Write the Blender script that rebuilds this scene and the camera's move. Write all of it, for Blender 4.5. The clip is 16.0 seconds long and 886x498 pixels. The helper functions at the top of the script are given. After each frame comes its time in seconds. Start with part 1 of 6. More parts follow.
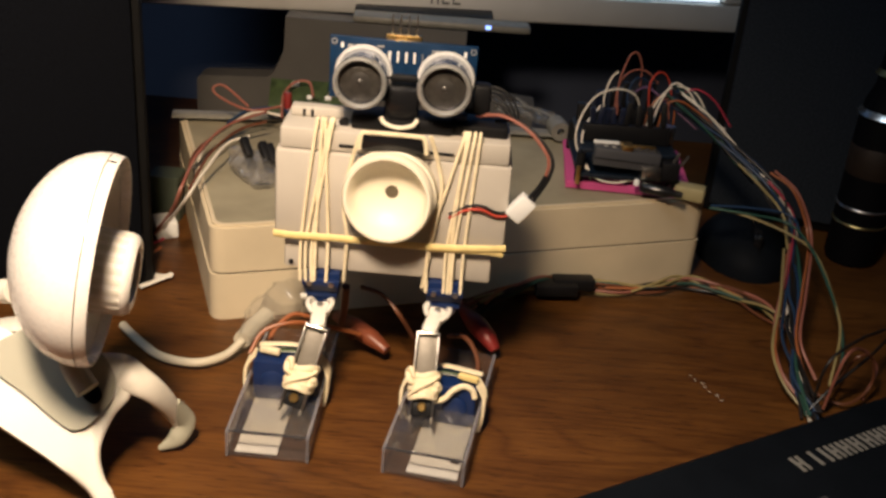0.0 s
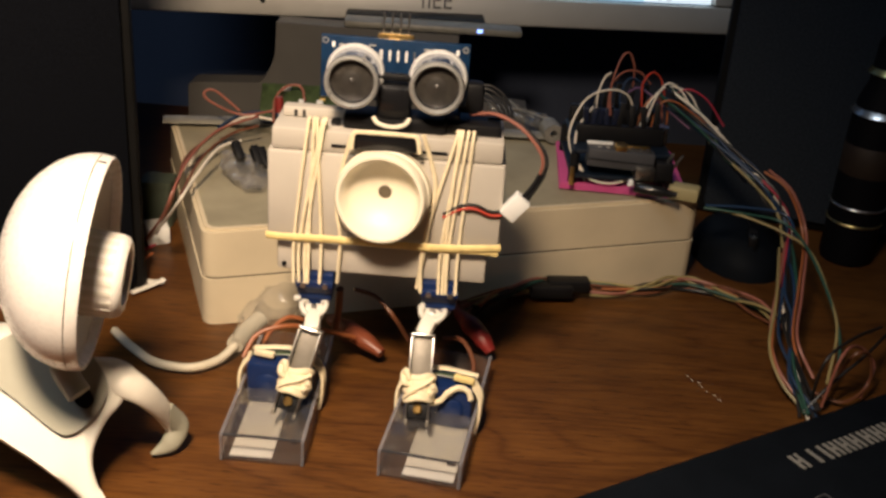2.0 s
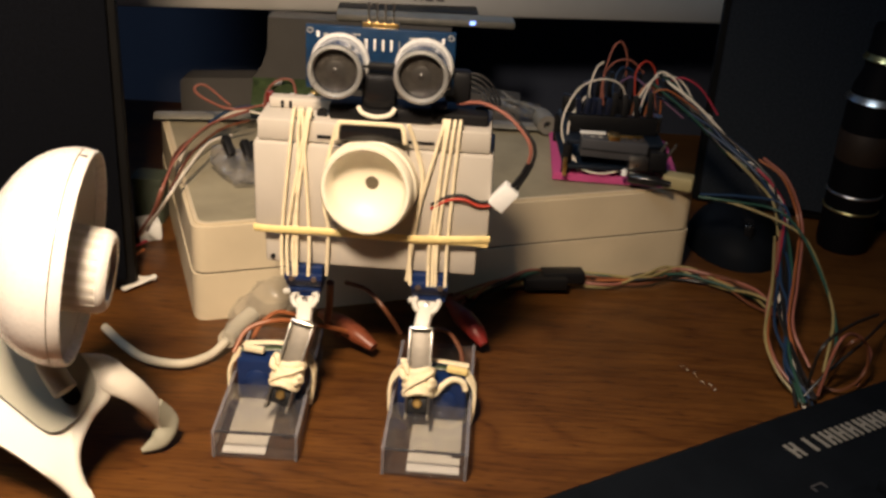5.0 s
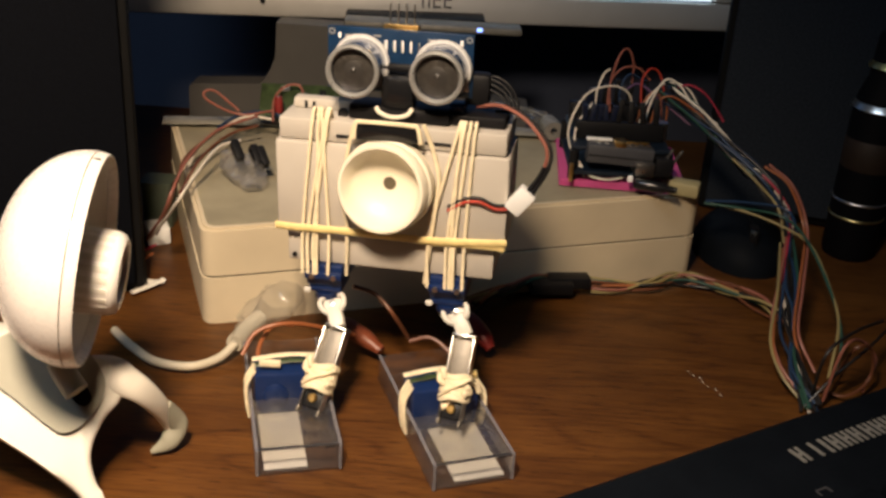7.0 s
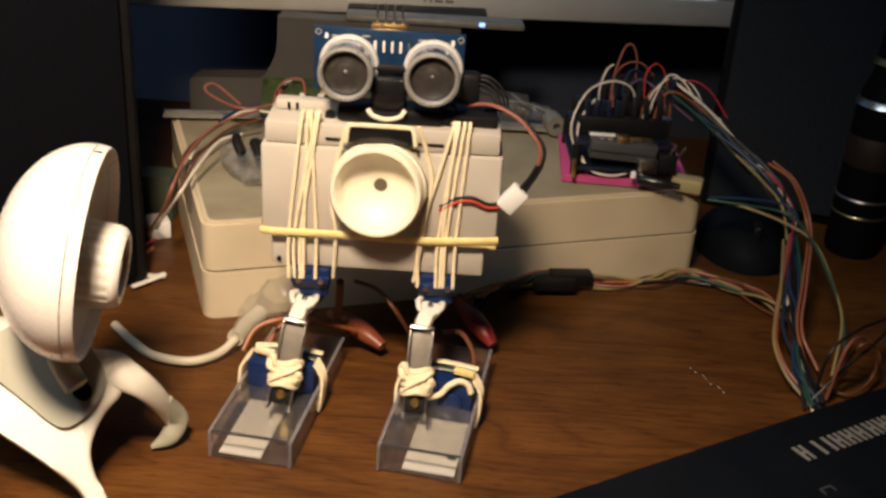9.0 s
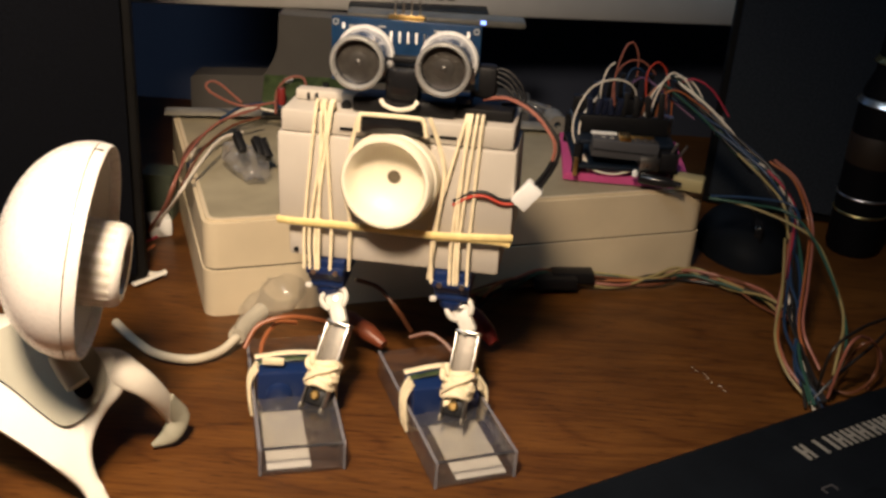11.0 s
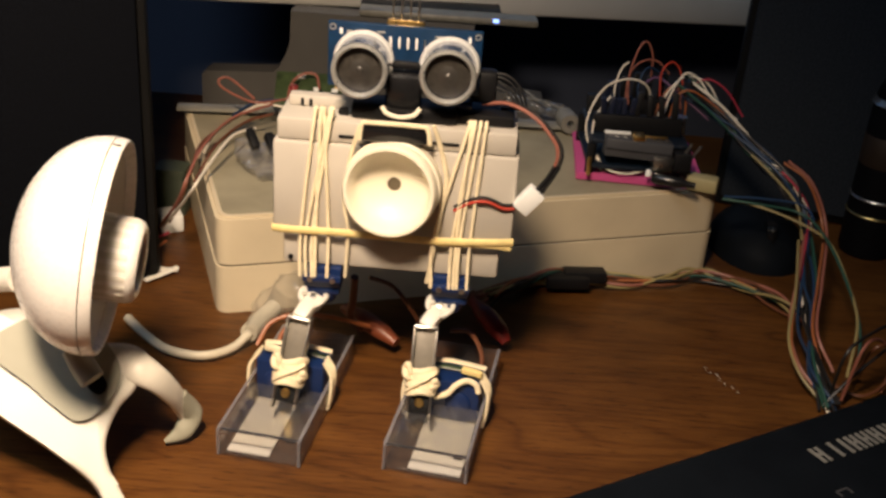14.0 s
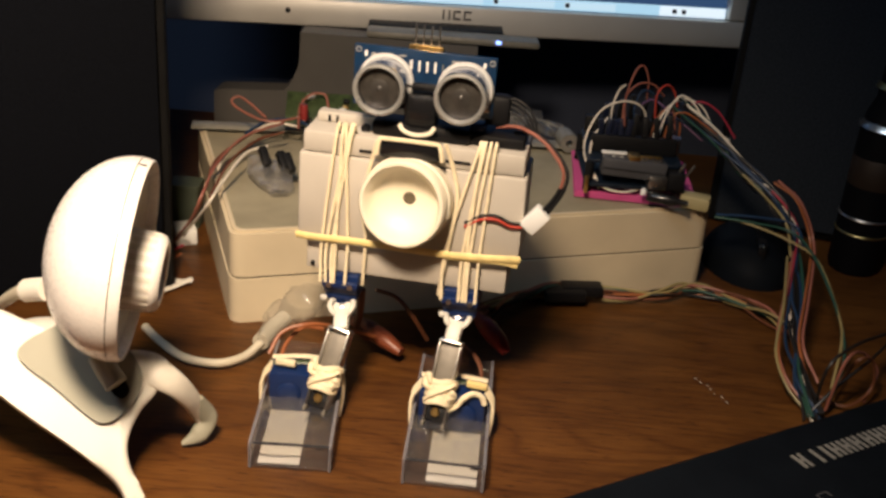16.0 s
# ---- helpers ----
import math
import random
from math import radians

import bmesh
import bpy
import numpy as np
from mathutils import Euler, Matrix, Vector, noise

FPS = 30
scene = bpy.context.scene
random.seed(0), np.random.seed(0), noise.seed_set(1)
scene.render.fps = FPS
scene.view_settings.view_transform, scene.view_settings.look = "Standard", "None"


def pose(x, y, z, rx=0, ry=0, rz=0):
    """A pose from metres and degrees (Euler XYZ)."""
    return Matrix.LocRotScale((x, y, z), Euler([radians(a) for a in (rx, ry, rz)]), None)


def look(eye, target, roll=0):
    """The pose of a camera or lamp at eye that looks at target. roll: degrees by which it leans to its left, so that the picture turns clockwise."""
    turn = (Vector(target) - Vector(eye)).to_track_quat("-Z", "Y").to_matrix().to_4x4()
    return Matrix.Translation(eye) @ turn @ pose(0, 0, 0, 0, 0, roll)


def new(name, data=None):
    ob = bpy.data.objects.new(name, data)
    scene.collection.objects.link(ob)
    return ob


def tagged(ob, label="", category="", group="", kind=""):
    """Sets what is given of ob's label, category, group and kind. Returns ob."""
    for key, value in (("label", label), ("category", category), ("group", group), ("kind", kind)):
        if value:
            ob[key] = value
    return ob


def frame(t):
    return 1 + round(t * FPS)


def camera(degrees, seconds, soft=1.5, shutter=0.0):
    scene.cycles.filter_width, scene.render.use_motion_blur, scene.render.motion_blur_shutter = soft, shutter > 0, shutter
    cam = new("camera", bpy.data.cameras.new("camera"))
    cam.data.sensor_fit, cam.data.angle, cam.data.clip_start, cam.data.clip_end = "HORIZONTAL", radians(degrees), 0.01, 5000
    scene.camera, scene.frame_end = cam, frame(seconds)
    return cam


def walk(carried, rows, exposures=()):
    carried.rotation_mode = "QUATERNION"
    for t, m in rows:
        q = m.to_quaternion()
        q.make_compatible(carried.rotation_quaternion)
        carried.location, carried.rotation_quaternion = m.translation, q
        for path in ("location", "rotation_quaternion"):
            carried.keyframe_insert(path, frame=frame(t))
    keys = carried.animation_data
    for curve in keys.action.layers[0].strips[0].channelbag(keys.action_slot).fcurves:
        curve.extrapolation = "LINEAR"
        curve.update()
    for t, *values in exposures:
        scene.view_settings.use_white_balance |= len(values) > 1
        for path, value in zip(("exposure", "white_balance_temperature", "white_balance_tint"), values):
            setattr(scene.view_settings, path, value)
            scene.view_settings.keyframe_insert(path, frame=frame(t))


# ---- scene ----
cam = camera(46.0, 16.0, soft=2.9, shutter=0.5)
walk(cam, [
    (0, pose(0.00175, -0.30913, 0.20752, 64.16, -4.4, 2.32)),
    (0.5, pose(0.00147, -0.30547, 0.20664, 64.51, -4.59, 2.35)),
    (1, pose(0.00057, -0.30734, 0.20448, 64.7, -4.19, 2.16)),
    (1.5, pose(0, -0.31, 0.205, 64.93, -4.08, 1.9)),
    (2, pose(0.0017, -0.3082, 0.20348, 64.77, -4.01, 1.72)),
    (2.5, pose(0.00352, -0.3092, 0.20345, 64.97, -3.76, 1.72)),
    (3, pose(0.00371, -0.30679, 0.20189, 64.67, -3.75, 1.6)),
    (3.5, pose(0.00629, -0.30653, 0.20072, 64.76, -3.29, 1.5)),
    (4, pose(0.00649, -0.30605, 0.20142, 64.58, -3.2, 1.52)),
    (6.5, pose(0.00473, -0.30651, 0.20039, 64.7, -3.54, 1.7)),
    (7, pose(0.00491, -0.30878, 0.20124, 64.96, -3.4, 1.87)),
    (7.5, pose(0.00413, -0.30863, 0.20111, 64.92, -3.57, 1.86)),
    (8, pose(0.00331, -0.3074, 0.20103, 64.69, -3.62, 2.05)),
    (8.5, pose(0.00367, -0.30642, 0.20051, 64.61, -3.71, 1.92)),
    (9, pose(0.00369, -0.30706, 0.20031, 64.71, -3.67, 1.93)),
    (11.5, pose(0.00275, -0.30633, 0.20021, 64.56, -3.82, 2.01)),
    (12, pose(0.00186, -0.30576, 0.19975, 64.51, -4.05, 2.03)),
    (12.5, pose(0.00135, -0.30536, 0.19968, 64.42, -4.15, 2.03)),
    (13, pose(0.00098, -0.30627, 0.19973, 64.56, -4.09, 2.27)),
    (13.5, pose(0.00111, -0.30477, 0.19977, 64.33, -4, 2.25)),
    (14, pose(0.00009, -0.30589, 0.1997, 64.46, -4.11, 2.43)),
    (14.5, pose(-0.00056, -0.31207, 0.20246, 65.2, -4.25, 2.32)),
    (15, pose(-0.0013, -0.3135, 0.20396, 65.17, -4.43, 2.46)),
    (15.5, pose(-0.00144, -0.3174, 0.20584, 65.47, -4.35, 2.63)),
    (16, pose(0.00005, -0.3226, 0.20824, 65.14, -4.38, 2.73)),
], exposures=[(0.0, 0.0), (16.0, 0.0)])

# ---- world and light ----
world = bpy.data.worlds.new("room_air")
world.use_nodes = True
world.node_tree.nodes["Background"].inputs[0].default_value = (0.30, 0.42, 0.75, 1)
world.node_tree.nodes["Background"].inputs[1].default_value = 0.02
scene.world = world


def lamp(name, kind, at, target, power, colour, size):
    data = bpy.data.lights.new(name, kind)
    data.energy, data.color = power, colour
    if kind == "SPOT":
        data.shadow_soft_size, data.spot_size, data.spot_blend = size, radians(130), 1.0
    else:
        data.shape, data.size = "DISK", size
    ob = new(name, data)
    ob.matrix_world = look(at, target)
    return ob


lamp("desk_lamp_light", "SPOT", (-0.06, -0.25, 0.36), (-0.20, -0.12, 0.0), 14.3, (1.0, 0.765, 0.54), 0.030)
# unseen bluish fill, added overhead to lift the dark parts
lamp("blue_fill_light", "AREA", (-0.6, -0.9, 1.9), (0.0, 0.1, 0.0), 10.3, (0.64, 0.81, 1.0), 0.8)


# ---- materials ----
def material(name, colour, rough=0.5, metal=0.0, vary=0.12, scale=60.0, bump=0.05, fine=600.0, coat=0.0, spec=0.5, emit=None, strength=0.0, sss=0.0):
    m = bpy.data.materials.new(name)
    m.use_nodes = True
    nt = m.node_tree
    b = nt.nodes["Principled BSDF"]
    b.inputs["Metallic"].default_value = metal
    b.inputs["Coat Weight"].default_value = coat
    b.inputs["Specular IOR Level"].default_value = spec
    if sss:
        b.inputs["Subsurface Weight"].default_value = sss
        b.inputs["Subsurface Radius"].default_value = (0.004, 0.003, 0.002)
    tc = nt.nodes.new("ShaderNodeTexCoord")
    n1 = nt.nodes.new("ShaderNodeTexNoise")
    n1.inputs["Scale"].default_value, n1.inputs["Detail"].default_value = scale, 6
    n2 = nt.nodes.new("ShaderNodeTexNoise")
    n2.inputs["Scale"].default_value, n2.inputs["Detail"].default_value = fine, 3
    nt.links.new(tc.outputs["Object"], n1.inputs["Vector"])
    nt.links.new(tc.outputs["Object"], n2.inputs["Vector"])
    ramp = nt.nodes.new("ShaderNodeValToRGB")
    lo = [max(0, c * (1 - vary)) for c in colour]
    hi = [min(1, c * (1 + vary)) for c in colour]
    ramp.color_ramp.elements[0].position, ramp.color_ramp.elements[1].position = 0.3, 0.7
    ramp.color_ramp.elements[0].color, ramp.color_ramp.elements[1].color = (*lo, 1), (*hi, 1)
    nt.links.new(n1.outputs["Fac"], ramp.inputs["Fac"])
    nt.links.new(ramp.outputs["Color"], b.inputs["Base Color"])
    rr = nt.nodes.new("ShaderNodeMapRange")
    rr.inputs["To Min"].default_value, rr.inputs["To Max"].default_value = max(0.02, rough - 0.08), min(1, rough + 0.08)
    nt.links.new(n2.outputs["Fac"], rr.inputs["Value"])
    nt.links.new(rr.outputs["Result"], b.inputs["Roughness"])
    if bump:
        bp = nt.nodes.new("ShaderNodeBump")
        bp.inputs["Strength"].default_value, bp.inputs["Distance"].default_value = bump, 0.0004
        nt.links.new(n2.outputs["Fac"], bp.inputs["Height"])
        nt.links.new(bp.outputs["Normal"], b.inputs["Normal"])
    if emit:
        b.inputs["Emission Color"].default_value = (*emit, 1)
        b.inputs["Emission Strength"].default_value = strength
    return m


def wood_material():
    m = bpy.data.materials.new("oak_veneer")
    m.use_nodes = True
    nt = m.node_tree
    b = nt.nodes["Principled BSDF"]
    tc = nt.nodes.new("ShaderNodeTexCoord")

    def mapped(turn, scale):
        mp = nt.nodes.new("ShaderNodeMapping")
        mp.inputs["Rotation"].default_value = (0, 0, radians(turn))
        mp.inputs["Scale"].default_value = scale
        nt.links.new(tc.outputs["Object"], mp.inputs["Vector"])
        return mp.outputs["Vector"]

    def noise_of(vector, scale, detail, twist=0.0):
        n = nt.nodes.new("ShaderNodeTexNoise")
        n.inputs["Scale"].default_value, n.inputs["Detail"].default_value, n.inputs["Distortion"].default_value = scale, detail, twist
        nt.links.new(vector, n.inputs["Vector"])
        return n.outputs["Fac"]

    def ramp_of(fac, stops):
        r = nt.nodes.new("ShaderNodeValToRGB")
        e = r.color_ramp.elements
        e[0].position, e[0].color = stops[0][0], (*stops[0][1], 1)
        e[1].position, e[1].color = stops[-1][0], (*stops[-1][1], 1)
        for at, colour in stops[1:-1]:
            e.new(at).color = (*colour, 1)
        nt.links.new(fac, r.inputs["Fac"])
        return r.outputs["Color"]

    def times(a, c, amount):
        mx = nt.nodes.new("ShaderNodeMix")
        mx.data_type, mx.blend_type = "RGBA", "MULTIPLY"
        mx.inputs[0].default_value = amount
        nt.links.new(a, mx.inputs[6])
        nt.links.new(c, mx.inputs[7])
        return mx.outputs[2]

    # arched growth figure: level lines of a drawn-out field
    def level_lines(count, vector, twist):
        mul = nt.nodes.new("ShaderNodeMath")
        mul.operation, mul.inputs[1].default_value = "MULTIPLY", count
        nt.links.new(noise_of(vector, 1.0, 1.6, twist), mul.inputs[0])
        saw = nt.nodes.new("ShaderNodeMath")
        saw.operation = "FRACT"
        nt.links.new(mul.outputs[0], saw.inputs[0])
        return saw.outputs[0]

    figure = ramp_of(level_lines(15.0, mapped(-9, (4.2, 30, 10)), 0.35), [(0.0, (0.076, 0.0280, 0.0060)), (0.12, (0.104, 0.0408, 0.0088)), (0.55, (0.118, 0.0468, 0.0104)), (0.88, (0.104, 0.0398, 0.0086)), (1.0, (0.074, 0.0268, 0.0056))])
    # long fibres and short dark pores
    fibre = noise_of(mapped(-9, (60, 900, 60)), 1.0, 4)
    fibres = ramp_of(fibre, [(0.30, (0.62, 0.58, 0.54)), (0.58, (1.08, 1.08, 1.06))])
    pore = noise_of(mapped(-9, (120, 1000, 60)), 1.0, 2)
    pores = ramp_of(pore, [(0.31, (0.30, 0.25, 0.22)), (0.41, (1.0, 1.0, 1.0))])
    broad = ramp_of(noise_of(mapped(-16, (7, 22, 7)), 1.5, 3, 1.2), [(0.32, (0.72, 0.68, 0.66)), (0.64, (1.12, 1.12, 1.10))])
    nt.links.new(times(times(times(figure, fibres, 0.85), pores, 0.8), broad, 1.0), b.inputs["Base Color"])
    b.inputs["Roughness"].default_value = 0.48
    b.inputs["Specular IOR Level"].default_value = 0.3
    bp = nt.nodes.new("ShaderNodeBump")
    bp.inputs["Strength"].default_value, bp.inputs["Distance"].default_value = 0.25, 0.0003
    nt.links.new(fibre, bp.inputs["Height"])
    nt.links.new(bp.outputs["Normal"], b.inputs["Normal"])
    return m


def clear_material(name, tint, rough=0.06, gain=1.0, haze=0.06, dust=(0.62, 0.60, 0.64)):
    m = bpy.data.materials.new(name)
    m.use_nodes = True
    nt = m.node_tree
    nt.nodes.remove(nt.nodes["Principled BSDF"])
    out = nt.nodes["Material Output"]
    tr = nt.nodes.new("ShaderNodeBsdfTransparent")
    tr.inputs[0].default_value = (*tint, 1)
    gl = nt.nodes.new("ShaderNodeBsdfGlossy")
    gl.inputs["Roughness"].default_value = rough
    lw = nt.nodes.new("ShaderNodeLayerWeight")
    pw = nt.nodes.new("ShaderNodeMath")
    pw.operation, pw.inputs[1].default_value = "POWER", 3.0
    fr = nt.nodes.new("ShaderNodeMapRange")
    fr.inputs["To Min"].default_value, fr.inputs["To Max"].default_value = 0.05 * gain, 0.7
    nt.links.new(lw.outputs["Facing"], pw.inputs[0])
    nt.links.new(pw.outputs[0], fr.inputs["Value"])
    mx = nt.nodes.new("ShaderNodeMixShader")
    nt.links.new(fr.outputs[0], mx.inputs[0])
    nt.links.new(tr.outputs[0], mx.inputs[1])
    nt.links.new(gl.outputs[0], mx.inputs[2])
    hz = nt.nodes.new("ShaderNodeBsdfDiffuse")
    hz.inputs[0].default_value = (*dust, 1)
    m2 = nt.nodes.new("ShaderNodeMixShader")
    m2.inputs[0].default_value = haze
    nt.links.new(mx.outputs[0], m2.inputs[1])
    nt.links.new(hz.outputs[0], m2.inputs[2])
    nt.links.new(m2.outputs[0], out.inputs["Surface"])
    return m


WOOD = wood_material()
BEIGE = material("beige_abs", (0.62, 0.525, 0.365), 0.5, vary=0.10, scale=28, bump=0.08, fine=1500)
DUSTY = material("dusty_beige_panel", (0.30, 0.265, 0.18), 0.75, vary=0.18, scale=45, bump=0.15, fine=1200)
GREYCASE = material("warm_grey_abs", (0.50, 0.46, 0.40), 0.5, vary=0.05, bump=0.08, fine=1800)
CREAM = material("cream_plastic", (0.82, 0.76, 0.61), 0.42, vary=0.04, bump=0.03)
RUBBER = material("cream_rubber", (0.82, 0.71, 0.49), 0.6, vary=0.12, scale=300)
RUBBER_Y = material("yellow_rubber", (0.80, 0.63, 0.27), 0.6, vary=0.1, scale=300)
WHITE = material("white_gloss_plastic", (0.80, 0.77, 0.73), 0.28, vary=0.02, bump=0.01)
WHITE_M = material("white_plastic", (0.68, 0.65, 0.58), 0.45, vary=0.03, bump=0.02)
SAGE = material("pale_grey_plastic", (0.30, 0.295, 0.235), 0.6, vary=0.04, bump=0.03)
BLACK = material("black_plastic", (0.007, 0.007, 0.008), 0.5, vary=0.2, bump=0.05, spec=0.25)
BLACK_G = material("black_gloss_plastic", (0.01, 0.01, 0.011), 0.2, vary=0.2, bump=0.0)
KEYBLACK = material("matt_black_keys", (0.0045, 0.006, 0.0085), 0.6, vary=0.2, bump=0.05, spec=0.06)
CLOTH = material("black_cloth", (0.0028, 0.0035, 0.0056), 0.95, spec=0.08, vary=0.3, scale=900, bump=0.3, fine=2500)
DULL = material("dull_milky_plastic", (0.21, 0.20, 0.17), 0.4, vary=0.2, scale=120)
CLOTH_B = material("charcoal_cloth", (0.022, 0.027, 0.035), 0.95, vary=0.3, scale=900, bump=0.3, fine=2500, spec=0.1)
SILVER = material("silver_paint", (0.66, 0.64, 0.60), 0.42, metal=0.25, vary=0.03)
STANDGREY = material("grey_stand_paint", (0.105, 0.100, 0.094), 0.5, vary=0.06)
BRACKET = material("dull_steel", (0.19, 0.17, 0.14), 0.45, metal=0.3, vary=0.1, scale=250, bump=0.1)
CHROME = material("polished_chrome", (0.97, 0.96, 0.92), 0.32, metal=1.0, vary=0.02, bump=0)
BRASS = material("polished_brass", (0.94, 0.80, 0.36), 0.32, metal=1.0, vary=0.02, bump=0)
STEEL = material("brushed_steel", (0.62, 0.60, 0.56), 0.3, metal=1.0, vary=0.08, scale=200, bump=0.1)
CONE = material("dark_cone", (0.07, 0.065, 0.06), 0.35, metal=0.5)
LIP = material("pale_ring", (0.50, 0.50, 0.48), 0.30, metal=0.6, vary=0.06)
FLANGE = material("bright_base_ring", (0.60, 0.60, 0.59), 0.28, vary=0.04)
ALU = material("transducer_aluminium", (0.50, 0.52, 0.58), 0.20, metal=1.0, vary=0.06, scale=200)
MESHG = material("transducer_mesh", (0.055, 0.050, 0.044), 0.34, metal=0.4, vary=0.3, scale=500, bump=0.6, fine=2600)
PCB = material("blue_circuit_board", (0.0045, 0.026, 0.072), 0.35, vary=0.15, scale=300)
BADGE = material("grey_badge_print", (0.20, 0.195, 0.18), 0.5)
TERMINAL = material("dark_grey_terminal", (0.055, 0.056, 0.062), 0.45)
CABINET = material("matt_black_cabinet", (0.006, 0.006, 0.0062), 0.7, vary=0.2, bump=0.1, spec=0.15)
TUB = material("grey_green_plastic", (0.05, 0.062, 0.042), 0.6, vary=0.15, scale=40)
PLUGBLUE = material("dark_blue_plug", (0.006, 0.010, 0.028), 0.4)
PCB_D = material("dark_blue_circuit_board", (0.004, 0.009, 0.018), 0.4, vary=0.4, scale=300)
PCB_G = material("green_circuit_board", (0.040, 0.060, 0.022), 0.4, vary=0.5, scale=250)
SERVO = material("blue_servo_plastic", (0.006, 0.020, 0.085), 0.35, vary=0.1)
SILK = material("white_silkscreen", (0.8, 0.8, 0.78), 0.6, vary=0.02, bump=0)
GOLD = material("gold_contacts", (0.75, 0.5, 0.18), 0.3, metal=1.0, vary=0.1)
PINK = material("pink_note_paper", (0.60, 0.085, 0.27), 0.8, vary=0.05)
CARD = material("white_card", (0.78, 0.76, 0.70), 0.7, vary=0.03, scale=200)
CLEAR = clear_material("clear_styrene", (0.965, 0.965, 0.97), 0.08, 1.0, 0.025)
SMOKED = clear_material("scuffed_clear_styrene", (0.84, 0.83, 0.81), 0.07, 1.0, 0.03)
EDGE = clear_material("polished_styrene_edge", (0.7, 0.7, 0.74), 0.1, 1.0, 0.20)
FILM = clear_material("clear_film", (0.96, 0.96, 0.96), 0.22, 1.6, 0.07, (0.74, 0.70, 0.60))
FROST = clear_material("crumpled_pouch", (0.93, 0.93, 0.95), 0.16, 1.5, haze=0.07, dust=(0.80, 0.76, 0.68))
WIRE = {
    "red": material("red_insulation", (0.42, 0.05, 0.03), 0.45),
    "black": material("black_insulation", (0.012, 0.011, 0.011), 0.45),
    "brown": material("brown_insulation", (0.13, 0.045, 0.02), 0.45),
    "orange": material("orange_insulation", (0.30, 0.095, 0.032), 0.45),
    "yellow": material("yellow_insulation", (0.27, 0.215, 0.09), 0.45),
    "white": material("white_insulation", (0.72, 0.66, 0.56), 0.45),
    "green": material("green_insulation", (0.02, 0.07, 0.052), 0.45),
    "blue": material("blue_insulation", (0.012, 0.035, 0.085), 0.45),
    "grey": material("grey_insulation", (0.54, 0.49, 0.38), 0.5),
    "salmon": material("salmon_insulation", (0.29, 0.105, 0.075), 0.45),
    "purple": material("purple_insulation", (0.16, 0.08, 0.18), 0.45),
    "crimson": material("crimson_insulation", (0.36, 0.03, 0.06), 0.45),
}
CLIPRED = material("red_clip_vinyl", (0.22, 0.022, 0.02), 0.4)
CLIPORANGE = material("orange_clip_vinyl", (0.19, 0.050, 0.022), 0.4)
SCREEN = material("lit_screen", (0.02, 0.02, 0.02), 0.3, emit=(0.03, 0.07, 0.16), strength=1.0)
TASKBAR = material("lit_taskbar", (0.02, 0.02, 0.02), 0.3, emit=(0.50, 0.80, 1.0), strength=0.85)
BUTTON = material("lit_button", (0.02, 0.02, 0.02), 0.3, emit=(0.62, 0.84, 0.98), strength=0.9)
TRAY = material("lit_tray", (0.02, 0.02, 0.02), 0.3, emit=(0.80, 0.92, 1.0), strength=1.0)
LED = material("blue_led", (0.05, 0.05, 0.2), 0.3, emit=(0.25, 0.4, 1.0), strength=3.0)
WALL = material("dark_painted_wall", (0.070, 0.088, 0.145), 0.9, vary=0.08, scale=4)


# ---- mesh helpers ----
def mesh_of(name, bm, mat, smooth=True):
    bmesh.ops.recalc_face_normals(bm, faces=bm.faces)
    me = bpy.data.meshes.new(name)
    bm.to_mesh(me)
    bm.free()
    me.materials.append(mat)
    if smooth:
        me.shade_smooth()
        me.set_sharp_from_angle(angle=radians(38))
    return me


def part(name, bm, mat, parent=None, label="", m=None, smooth=True):
    ob = new(name, mesh_of(name, bm, mat, smooth))
    if parent is not None:
        ob.parent = parent
    if m is not None:
        ob.matrix_basis = m
    if label:
        ob["label"] = label
    return ob


def thing(name, bm, mat, label, category, m=None, kind="", group=""):
    return tagged(part(name, bm, mat, None, "", m), label, category, group, kind)


def holder(name, at, label, category, kind="", group=""):
    ob = new(name)
    ob.location = at
    ob.empty_display_size = 0.01
    bpy.context.view_layer.update()
    return tagged(ob, label, category, group, kind)


def box(lo, hi, bevel=0.0, seg=2, bm=None, m=None):
    own = bmesh.new()
    size = [b - a for a, b in zip(lo, hi)]
    mid = [(a + b) / 2 for a, b in zip(lo, hi)]
    bmesh.ops.create_cube(own, size=1, matrix=Matrix.Translation(mid) @ Matrix.Diagonal((*size, 1)))
    if bevel:
        bmesh.ops.bevel(own, geom=own.edges[:], offset=min(bevel, min(size) * 0.49), segments=seg, affect="EDGES", profile=0.5)
    if m is not None:
        own.transform(m)
    return join(bm, own)


def join(bm, own):
    if bm is None:
        return own
    me = bpy.data.meshes.new("join")
    own.to_mesh(me)
    own.free()
    bm.from_mesh(me)
    bpy.data.meshes.remove(me)
    return bm


def lathe(profile, n=40, m=None, bm=None):
    """Turns (radius, height) pairs round z."""
    own = bmesh.new()
    rings = []
    for r, z in profile:
        if r < 1e-6:
            rings.append([own.verts.new((0, 0, z))])
        else:
            rings.append([own.verts.new((r * math.cos(2 * math.pi * i / n), r * math.sin(2 * math.pi * i / n), z)) for i in range(n)])
    for a, b in zip(rings, rings[1:]):
        for i in range(n):
            j = (i + 1) % n
            if len(a) == 1 and len(b) > 1:
                own.faces.new((a[0], b[i], b[j]))
            elif len(b) == 1 and len(a) > 1:
                own.faces.new((a[i], a[j], b[0]))
            elif len(a) > 1:
                own.faces.new((a[i], a[j], b[j], b[i]))
    if m is not None:
        own.transform(m)
    return join(bm, own)


